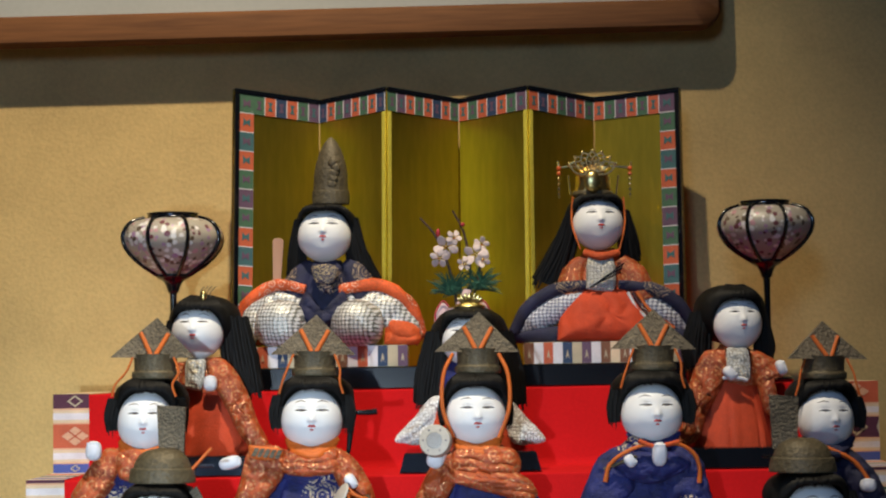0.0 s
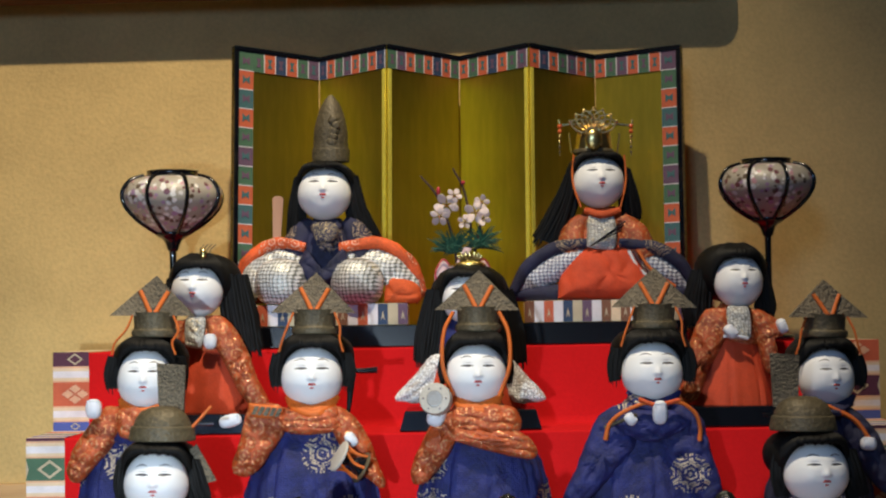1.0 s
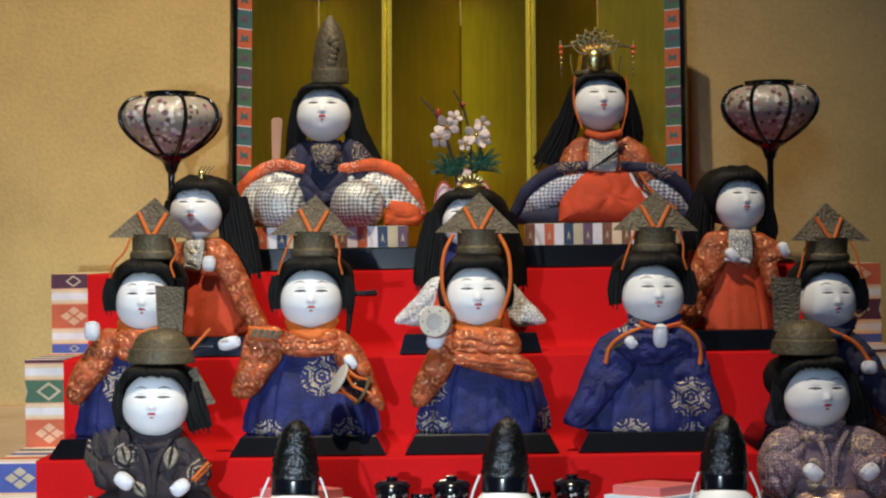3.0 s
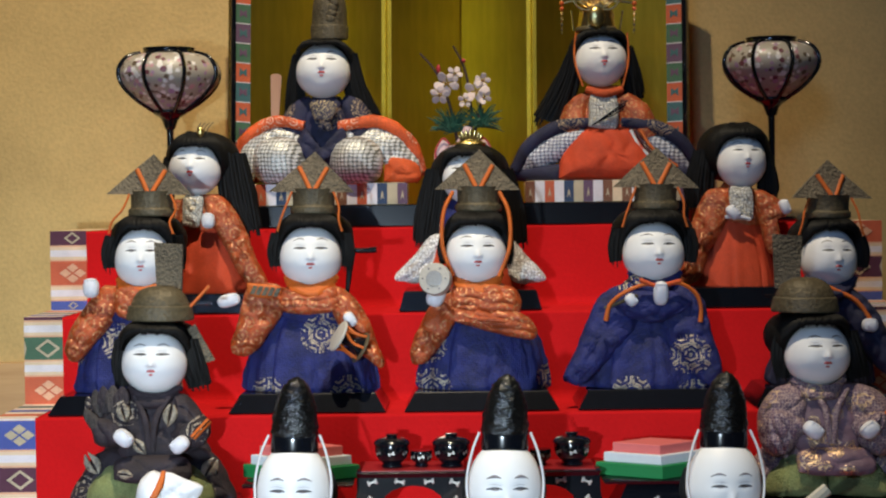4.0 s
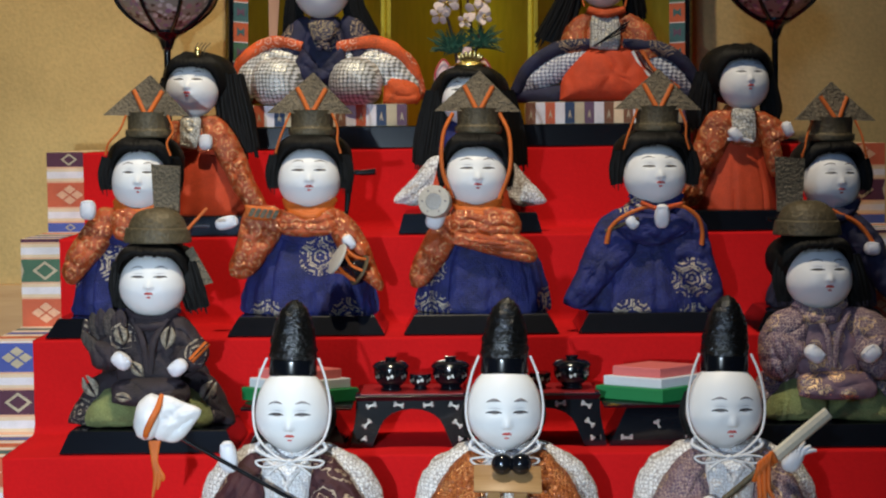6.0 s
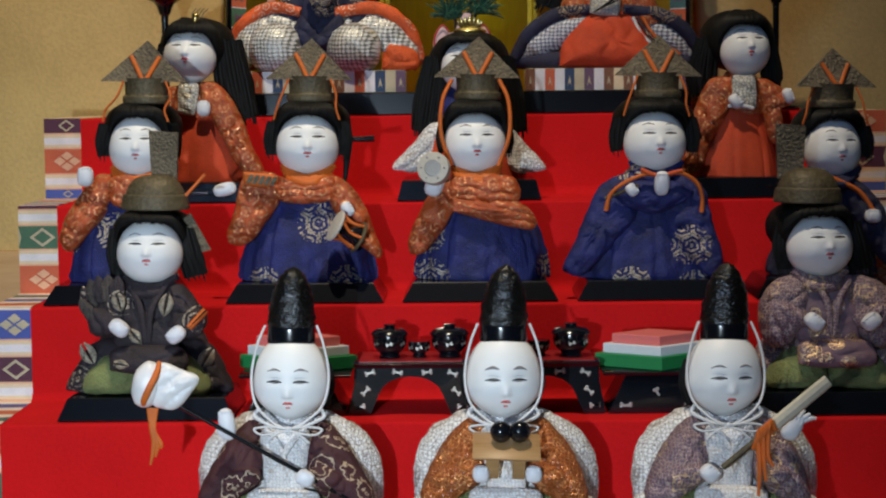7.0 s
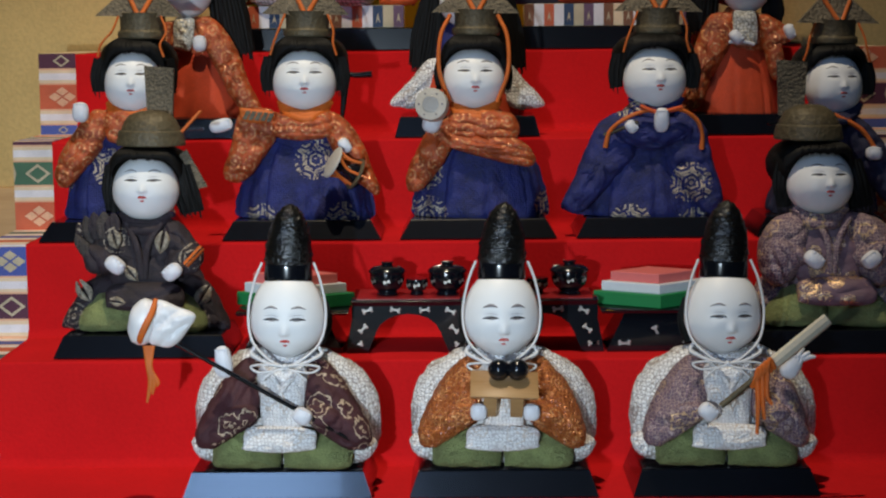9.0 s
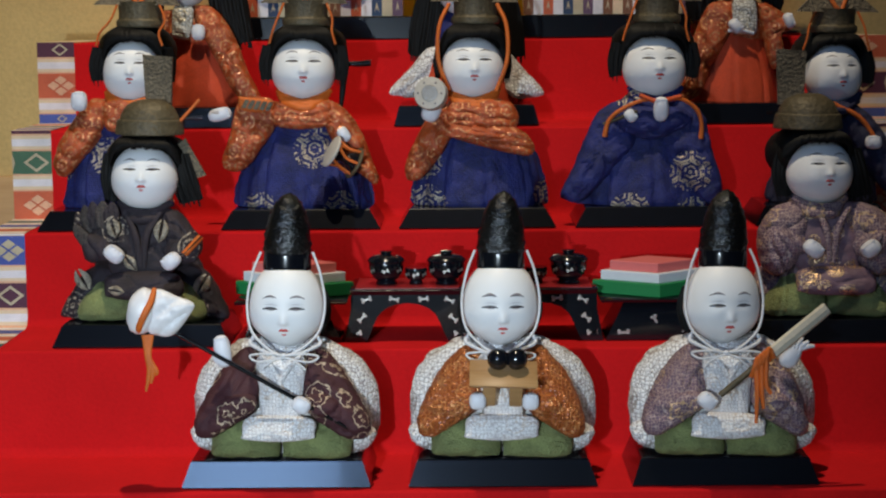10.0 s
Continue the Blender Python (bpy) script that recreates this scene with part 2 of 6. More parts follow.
LEAFGOLD = grained("gold_leaf_weave", (0.03, 0.022, 0.022), (0.5, 0.43, 0.32), (1, 1, 1), 170, 0.5, 0.4)
CORD = plain("orange_cord", (0.62, 0.13, 0.012), 0.6, vary=0.3, scale=200, bump=0.5)
WHITECORD = plain("white_cord", (0.7, 0.7, 0.72), 0.6, vary=0.1, scale=200, bump=0.5)
ORANGE = kikko("orange_brocade", (0.32, 0.054, 0.01), (0.8, 0.35, 0.16), 0.018, 14.0, 0.66, 0.55, 0.4, 450.0, 1.0, 4.0, 0.46, 0.0)
ORANGERED = plain("orange_crepe", (0.56, 0.055, 0.012), 0.75, vary=0.3, scale=150, bump=0.8)
VERMILION = plain("vermilion_edge", (0.62, 0.085, 0.014), 0.6, vary=0.35, scale=120, bump=0.8, dist=0.003)
EDGING = kikko("vermilion_brocade", (0.6, 0.085, 0.014), (0.78, 0.46, 0.34), 0.014, 20.0, 0.5, 0.4, 0.2, 500.0, 0.8, 4.0, 0.47, 0.3)
NAVY = kikko("navy_brocade", (0.008, 0.012, 0.09), (0.46, 0.38, 0.28), 0.026, 15.0, 0.36, 0.3, 0.5, 420.0, 1.0, 5.0, 0.45, 0.15)
DARKNAVY = kikko("dark_navy_brocade", (0.014, 0.015, 0.045), (0.4, 0.3, 0.2), 0.022, 18.0, 0.34, 0.3, 0.5, 800.0, 0.7, 5.0, 0.48, 0.45)
SILVER = lattice("silver_check", (0.7, 0.68, 0.66), (0.3, 0.3, 0.27), 0.0052, 0.6, 0.5, 0.35, 0.6)
SILVERFINE = lattice("silver_blue_check", (0.62, 0.62, 0.66), (0.22, 0.22, 0.28), 0.005, 0.5, 0.5, 0.6, 0.4)
SILVERW = crackle("silver_white_brocade", (0.62, 0.6, 0.56), (0.3, 0.28, 0.24), 0.0045, 0.09, (0.75, 0.65, 0.45), 40, 0.36, 0.6, 0.3, 1.0, 0.8)
CAPE = crackle("white_cape_brocade", (0.86, 0.84, 0.83), (0.36, 0.32, 0.31), 0.0043, 0.07, (0.4, 0.33, 0.28), 26, 0.36, 0.4, 0.0, 1.2, 0.75)
CHEST = crackle("white_net_weave", (0.86, 0.84, 0.84), (0.52, 0.48, 0.48), 0.0036, 0.06, (0.62, 0.5, 0.4), 34, 0.38, 0.35, 0.0, 1.0, 0.6)
MAROON = crackle("maroon_brocade", (0.06, 0.014, 0.02), (0.045, 0.01, 0.014), 0.0022, 0.06, (0.56, 0.44, 0.32), 30, 0.4, 0.3, 0.0, 0.5)
BLACKROBE = kikko("black_brown_robe", (0.02, 0.013, 0.018), (0.36, 0.3, 0.23), 0.036, 23.0, 0.33, 0.3, 0.3, 500.0, 1.0, 6.0, 0.5, 0.5)
RUST = crackle("rust_brocade", (0.3, 0.066, 0.013), (0.52, 0.17, 0.045), 0.0042, 0.1, (0.7, 0.33, 0.13), 46, 0.36, 0.6, 0.4, 1.6)
DARKGOLD = kikko("navy_gold_brocade", (0.03, 0.025, 0.05), (0.5, 0.38, 0.2), 0.009, 20.0, 0.8, 0.4, 0.5, 600.0, 0.6, 5.0, 0.5, 0.0)
MAUVE = crackle("mauve_net_brocade", (0.16, 0.095, 0.14), (0.42, 0.31, 0.29), 0.0036, 0.085, (0.66, 0.46, 0.28), 30, 0.34, 0.5, 0.4, 1.0)
MAUVEGOLD = brocade("mauve_gold_brocade", (0.17, 0.1, 0.13), (0.72, 0.48, 0.26), 40, 0.5, 40, 0.45, 500, 0.8, 0.6)
GREEN = plain("moss_green_crepe", (0.26, 0.3, 0.115), 0.85, vary=0.5, scale=150, bump=1.0, dist=0.006)
GOLD = plain("gilt_metal", (0.85, 0.62, 0.24), 0.26, 1.0, 0.2, 60, 0.15)
BEAD = plain("coral_bead", (0.7, 0.13, 0.03), 0.25, scale=80)
TAN = grained("pale_wood", (0.42, 0.2, 0.1), (0.52, 0.27, 0.14), (1, 1, 0.1), 60, 0.5, 0.1)
TRAYWOOD = grained("tray_wood", (0.3, 0.16, 0.06), (0.45, 0.27, 0.12), (0.1, 1, 1), 60, 0.45, 0.1)
CREAM = plain("cream_paper", (0.62, 0.55, 0.42), 0.6, vary=0.15, scale=60, bump=0.2)
DRUMSKIN = plain("drum_skin", (0.5, 0.46, 0.4), 0.55, vary=0.15, scale=80, bump=0.2)
WHITEWARE = plain("white_lacquer", (0.78, 0.76, 0.76), 0.4, vary=0.05, scale=50, bump=0.05)
PLASTER = plain("ochre_plaster", (0.6, 0.415, 0.165), 0.9, vary=0.16, scale=45, bump=0.28, dist=0.004)
OTHERWALL = plain("pale_wall", (0.3, 0.26, 0.2), 0.9, vary=0.08, scale=10, bump=0.2)
CEILWOOD = grained("ceiling_wood", (0.1, 0.06, 0.03), (0.16, 0.1, 0.055), (0.1, 1, 1), 20, 0.6, 0.2)
BOARD = grained("pale_board_wood", (0.4, 0.22, 0.08), (0.58, 0.36, 0.16), (0.05, 1, 1), 40, 0.4, 0.15)
TATAMI = grained("straw_mat", (0.14, 0.11, 0.055), (0.2, 0.17, 0.09), (1, 0.05, 1), 60, 0.8, 0.4)
RED = plain("red_felt", (0.53, 0.008, 0.01), 0.95, vary=0.12, scale=60, bump=0.35)
RED.node_tree.nodes["Principled BSDF"].inputs["Specular IOR Level"].default_value = 0.12
FRAMEWOOD = grained("brown_frame_wood", (0.09, 0.034, 0.011), (0.2, 0.08, 0.026), (0.06, 1, 1), 45, 0.68, 0.15, 0.0)
FRAMEWOOD.node_tree.nodes["Principled BSDF"].inputs["Specular IOR Level"].default_value = 0.2
MATBOARD = plain("grey_mat_board", (0.42, 0.42, 0.38), 0.8, vary=0.06, scale=30, bump=0.1)
GILT = plain("gold_leaf", (0.72, 0.55, 0.068), 0.36, 1.0, 0.2, 24, 0.25, stretch=(1, 1, 0.2))
GILTBRIGHT = plain("gold_brocade_hinge", (0.85, 0.68, 0.1), 0.35, 0.5, 0.3, 150, 0.4, stretch=(1, 1, 0.2))
DYE = {k: plain(k + "_weave", c, 0.7, vary=0.25, scale=160, bump=0.4) for k, c in {
    "red": (0.55, 0.11, 0.045), "navy": (0.025, 0.05, 0.11), "green": (0.06, 0.14, 0.08), "purple": (0.085, 0.02, 0.045),
    "cream": (0.72, 0.55, 0.36), "white": (0.72, 0.68, 0.7), "blue": (0.06, 0.09, 0.34), "teal": (0.05, 0.13, 0.14),
    "sand": (0.5, 0.42, 0.28), "peach": (0.72, 0.4, 0.24), "brown": (0.2, 0.08, 0.04), "mauve": (0.13, 0.07, 0.12)}.items()}

# ---- mesh building


class Build:
    """Collects shaped pieces of one mesh. unit: metres for one unit of the numbers; low: how squat it is; x to the right, y away, z up."""

    def __init__(self, unit=1.0, low=1.0):
        self.low = low
        self.unit, self.v, self.f, self.m, self.mats, self.count = unit, [], [], [], [], 0

    def add(self, verts, faces, mat):
        if mat not in self.mats:
            self.mats.append(mat)
        k = self.mats.index(mat)
        verts = np.asarray(verts, float)
        self.v.append(verts * self.unit * np.array((1, 1, self.low)))
        self.f += [tuple(i + self.count for i in f) for f in faces]
        self.m += [k] * len(faces)
        self.count += len(verts)

    def grid(self, pts, mat, wrap=True, caps=True):
        """pts: rings x around x 3."""
        pts = np.asarray(pts, float)
        r, n, _ = pts.shape
        faces = []
        last = n if wrap else n - 1
        for i in range(r - 1):
            for j in range(last):
                k = (j + 1) % n
                faces.append((i * n + j, i * n + k, (i + 1) * n + k, (i + 1) * n + j))
        if caps and wrap:
            faces.append(tuple(reversed(range(n))))
            faces.append(tuple((r - 1) * n + j for j in range(n)))
        self.add(pts.reshape(-1, 3), faces, mat)

    def ball(self, c, r, mat, e=1.0, turn=(0, 0, 0), rough=0.0, freq=0.03, seg=(28, 16), low=None):
        """An ellipsoid, boxier with e below 1; rough: uneven by so much; low: cut flat at that height below the middle."""
        a = np.linspace(0, 2 * np.pi, seg[0], endpoint=False)
        b = np.linspace(-np.pi / 2 + 0.02, np.pi / 2 - 0.02, seg[1])
        B, A = np.meshgrid(b, a, indexing="ij")
        p = lambda q: np.sign(q) * np.abs(q) ** e
        P = np.stack([r[0] * p(np.cos(B)) * p(np.cos(A)), r[1] * p(np.cos(B)) * p(np.sin(A)), r[2] * p(np.sin(B))], -1)
        if low is not None:
            P[..., 2] = np.maximum(P[..., 2], -low)
        if rough:
            P = self.uneven(P, rough, freq)
        R = np.array(Euler([radians(t) for t in turn]).to_matrix())
        self.grid(P @ R.T + np.array(c), mat)

    def uneven(self, P, amount, freq):
        flat = P.reshape(-1, 3)
        d = np.linalg.norm(flat, axis=1, keepdims=True) + 1e-6
        k = np.array([noise.noise(Vector(q * freq + self.count)) + 0.5 * noise.noise(Vector(q * freq * 2.7 + self.count)) for q in flat])[:, None]
        return (flat * (1 + k * amount / d)).reshape(P.shape)

    def rev(self, c, prof, mat, deep=0.8, folds=0, fold=0.0, seg=40, rough=0.0, freq=0.03, steps=4, lean=0.0):
        """A turned form: prof is (radius, height) from the foot up, smoothed; folds: pleats round it, deepest at the foot."""
        prof = smooth([(q[0], 0, q[1]) for q in prof], steps)
        a = np.linspace(0, 2 * np.pi, seg, endpoint=False)
        z0, z1 = prof[0][2], prof[-1][2]
        rings = []
        for rr, _, z in prof:
            w = 1 - (z - z0) / (z1 - z0 + 1e-9)
            k = rr * (1 + fold * w * (np.cos(a * folds) + 0.4 * np.cos(a * (folds * 2 + 1) + 1)))
            if folds > 6:
                k = k - rr * 0.085 * (0.3 + 0.7 * w) * np.clip(np.cos(a * folds + 0.6), 0, 1) ** 14
            rings.append(np.stack([k * np.cos(a) + lean * (z - z0), deep * k * np.sin(a), np.full_like(a, z)], -1))
        P = np.array(rings)
        if rough:
            P = self.uneven(P, rough, freq)
        self.grid(P + np.array(c), mat)

    def tube(self, pts, rad, mat, flat=1.0, seg=14, steps=5, rough=0.0, freq=0.05, up=(0, 1, 0)):
        """A round or flattened band along a smooth line; rad: one radius, or one for each point; flat: its depth to its width."""
        if not isinstance(rad, (list, tuple)):
            rad = [rad] * len(pts)
        line = smooth([(*q, w) for q, w in zip(pts, rad)], steps)
        xyz, ww = line[:, :3], line[:, 3]
        tang = np.gradient(xyz, axis=0)
        tang /= np.linalg.norm(tang, axis=1, keepdims=True) + 1e-9
        a = np.linspace(0, 2 * np.pi, seg, endpoint=False)
        rings = []
        for q, t, w in zip(xyz, tang, ww):
            s = np.cross(t, up)
            s /= np.linalg.norm(s) + 1e-9
            u = np.cross(s, t)
            rings.append(q + np.outer(np.cos(a) * w, s) + np.outer(np.sin(a) * w * flat, u))
        P = np.array(rings)
        if rough:
            mid = P.mean((0, 1))
            P = self.uneven(P - mid, rough, freq) + mid
        self.grid(P, mat)

    def cloth(self, outline, y, thick, mat, slope=0.0, folds=(), rough=2.0, freq=0.05, full=0.5):
        """A padded piece of robe round a closed outline in x and z. folds: creases (direction across them in degrees, spacing, depth)."""
        line = smooth([(q[0], 0, q[1]) for q in list(outline) + [outline[0]]], 7)[:-1]
        c = line.mean(0)
        rings = []
        for ang in np.linspace(-math.pi / 2 + 0.05, math.pi / 2 - 0.05, 33):
            r, d = math.cos(ang) ** 0.75, math.copysign(abs(math.sin(ang)) ** (2 * full), math.sin(ang))
            p = c + (line - c) * r
            p[:, 1] = y - thick * d + slope * (p[:, 2] - c[2])
            if ang > 0:
                for deg, wave, depth in folds:
                    a = radians(deg)
                    along = p[:, 0] * math.cos(a) + p[:, 2] * math.sin(a)
                    drift = np.array([noise.noise(Vector((q[0] * 0.025, q[2] * 0.025, self.count * 0.01))) for q in p])
                    groove = 1 - np.abs(np.sin(math.pi * along / wave + 2.2 * drift)) ** 0.45
                    p[:, 1] += depth * groove * (1 - 0.6 * r ** 6) * (0.6 + 0.8 * np.abs(drift))
            rings.append(p)
        P = np.array(rings)
        if rough:
            P = self.uneven(P - c, rough, freq) + c
        self.grid(P, mat)

    def slab(self, poly, y0, y1, mat, tip=0.0):
        """A flat shape in x and z, from depth y0 to y1; tip: how far it leans back for each unit of height."""
        n = len(poly)
        z0 = min(q[1] for q in poly)
        v = [(x, y + tip * (z - z0), z) for y in (y0, y1) for x, z in poly]
        faces = [tuple(range(n)), tuple(reversed(range(n, 2 * n)))]
        faces += [(i, i + n, (i + 1) % n + n, (i + 1) % n) for i in range(n)]
        self.add(v, faces, mat)

    def frustum(self, c, lower, upper, h, mat, edge=0.0):
        """A block on its foot's middle c; lower, upper: (width, depth)."""
        levels = [(lower, 0), (upper, h)]
        if edge:
            levels = [((lower[0] - edge, lower[1] - edge), 0), (lower, edge), (upper, h - edge), ((upper[0] - 2 * edge, upper[1] - 2 * edge), h)]
        rings = [[(c[0] + sx * w / 2, c[1] + sy * d / 2, c[2] + z) for sx, sy in ((-1, -1), (1, -1), (1, 1), (-1, 1))] for (w, d), z in levels]
        self.grid(rings, mat)

    def mesh(self, name, flat_shaded=False):
        me = bpy.data.meshes.new(name)
        me.from_pydata(np.concatenate(self.v).tolist(), [], self.f)
        for mt in self.mats:
            me.materials.append(mt)
        me.polygons.foreach_set("material_index", self.m)
        me.validate()
        bm = bmesh.new()
        bm.from_mesh(me)
        bmesh.ops.recalc_face_normals(bm, faces=bm.faces)
        for e in bm.edges:
            e.smooth = not flat_shaded and (len(e.link_faces) != 2 or e.calc_face_angle(0) < 0.9)
        for f in bm.faces:
            f.smooth = not flat_shaded
        bm.to_mesh(me)
        bm.free()
        return me


def smooth(pts, steps):
    """A Catmull-Rom line through the points."""
    p = np.array(pts, float)
    if len(p) < 3 or steps < 2:
        if len(p) == 2 and steps > 1:
            return np.array([p[0] + (p[1] - p[0]) * k / steps for k in range(steps + 1)])
        return p
    q = np.vstack([2 * p[0] - p[1], p, 2 * p[-1] - p[-2]])
    out = []
    for i in range(1, len(q) - 2):
        for k in range(steps):
            t = k / steps
            out.append(0.5 * (2 * q[i] + (q[i + 1] - q[i - 1]) * t + (2 * q[i - 1] - 5 * q[i] + 4 * q[i + 1] - q[i + 2]) * t * t
                              + (3 * q[i] - q[i - 1] - 3 * q[i + 1] + q[i + 2]) * t ** 3))
    out.append(p[-1])
    return np.array(out)


def thing(name, build, at, label, category, group="", kind="", flat_shaded=False, lean=0.0, turn=0.0):
    ob = new(name, build.mesh(name, flat_shaded) if build else None)
    ob.matrix_basis = pose(*at, 0, lean, turn)
    return tagged(ob, label, category, group, kind)


def part(name, build, parent, label="", flat_shaded=False, at=None):
    me = build if isinstance(build, bpy.types.Mesh) else build.mesh(name, flat_shaded)
    ob = new(name, me)
    ob.parent = parent
    if at is not None:
        ob.matrix_basis = at
    if label:
        ob["label"] = label
    return ob


def block(x0, x1, y0, y1, z0, z1, mat, edge=0.0):
    b = Build()
    b.frustum(((x0 + x1) / 2, (y0 + y1) / 2, z0), (x1 - x0, y1 - y0), (x1 - x0, y1 - y0), z1 - z0, mat, edge)
    return b


# ---- the room
WALL_Y = 0.265
thing("floor", block(-2.6, 2.6, -4.6, 0.5, -0.1, 0.0, TATAMI), (0, 0, 0), "straw mat floor of the room", "floor", kind="structure", flat_shaded=True)
thing("wall_north", block(-2.6, 2.6, WALL_Y, WALL_Y + 0.12, 0.0, 2.6, PLASTER), (0, 0, 0), "rough ochre plaster wall behind the display", "wall", kind="structure", flat_shaded=True)
thing("wall_west", block(-2.72, -2.6, -4.6, 0.42, 0.0, 2.6, OTHERWALL), (0, 0, 0), "pale plaster side wall", "wall", kind="structure", flat_shaded=True)
# unseen; made dark so the gold panels turned to it reflect dark
thing("wall_east", block(2.6, 2.72, -4.6, 0.42, 0.0, 2.6, CEILWOOD), (0, 0, 0), "unseen side wall, dark so the gold screen mirrors dark", "wall", kind="structure", flat_shaded=True)
thing("ceiling", block(-2.72, 2.72, -4.72, 0.42, 2.6, 2.7, CEILWOOD), (0, 0, 0), "brown wooden ceiling", "ceiling", kind="structure", flat_shaded=True)
south = Build()
for x0, x1, z0, z1 in ((-2.6, -1.02, 0, 2.6), (-0.34, 2.6, 0, 2.6), (-1.02, -0.34, 0, 1.45), (-1.02, -0.34, 2.32, 2.6)):
    south.frustum(((x0 + x1) / 2, -4.6, z0), (x1 - x0, 0.12), (x1 - x0, 0.12), z1 - z0, OTHERWALL)
thing("wall_south", south, (0, 0, 0), "pale plaster wall with a window opening", "wall", kind="structure", flat_shaded=True)
thing("baseboard", block(-2.6, 2.6, WALL_Y - 0.012, WALL_Y - 0.0005, 0.0, 0.366, BOARD, 0.002), (0, 0, 0), "pale wooden board along the foot of the wall", "baseboard", kind="structure")

# ---- the tiered stand and its cloth
TIERS = [0.559, 0.4545, 0.3465, 0.238, 0.1225]
TREAD, HALF, BAND = 0.15, 0.5, 0.0475
stand = thing("tiered_stand", None, (0, 0, 0), "five-step wooden display stand under red felt", "stand")
for k, z in enumerate(TIERS):
    part("step", block(-HALF - BAND + 0.004, HALF + BAND - 0.004, -TREAD * k + 0.004, 0.25 if k == 0 else -TREAD * (k - 1) + 0.003, 0.0, z - 0.003, BOARD), stand, flat_shaded=True)


def drape_line():
    """The cloth's fall from the wall down over the steps: rounded at the edges, a little slack at the inner corners."""
    line = [(0.25, TIERS[0])]
    for k, z in enumerate(TIERS):
        y, low = -TREAD * k, TIERS[k + 1] if k < 4 else 0.0
        line += [(y + 0.003, z), (y + 0.0008, z - 0.0008), (y, z - 0.003)]
        if k < 4:
            line += [(y - 0.0004, low + 0.012), (y - 0.003, low + 0.004), (y - 0.010, low + 0.0006)]
        else:
            line += [(y - 0.003, 0.002)]
    return line


cloth = Build()
drape = drape_line()
cols = np.linspace(-HALF, HALF, 61)
rings = []
for i, (y, z) in enumerate(drape):
    rings.append([(x, y + (0.0012 * noise.noise(Vector((x * 9, z * 14, 3.1))) - 0.0006 if 0 < i < len(drape) - 1 else 0), z + 0.0007 * abs(noise.noise(Vector((x * 8, y * 9, 0))))) for x in cols])
cloth.grid(rings, RED, wrap=False)
red_cloth = thing("red_cloth", cloth, (0, 0, 0), "bright red felt cloth draped over the display steps", "cloth")

BANDS = [
    [("purple", "d", 0.019), ("cream", "", 0.021), ("red", "q", 0.0315), ("cream", "", 0.021), ("blue", "d", 0.012)],
    [("purple", "", 0.004), ("cream", "", 0.021), ("green", "d", 0.028), ("cream", "", 0.021), ("red", "q", 0.034)],
    [("cream", "", 0.003), ("blue", "q", 0.0335), ("cream", "", 0.021), ("purple", "d", 0.0285), ("cream", "", 0.0225)],
    [("red", "q", 0.032), ("cream", "", 0.021), ("green", "d", 0.028), ("cream", "", 0.021), ("blue", "d", 0.0135)],
    [("purple", "", 0.008), ("cream", "", 0.021), ("red", "q", 0.033), ("cream", "", 0.021), ("green", "d", 0.0395)],
]


FIRST_RIGHT = [("red", "q", 0.028), ("cream", "", 0.019), ("purple", "d", 0.027), ("cream", "", 0.019), ("blue", "", 0.0115)]


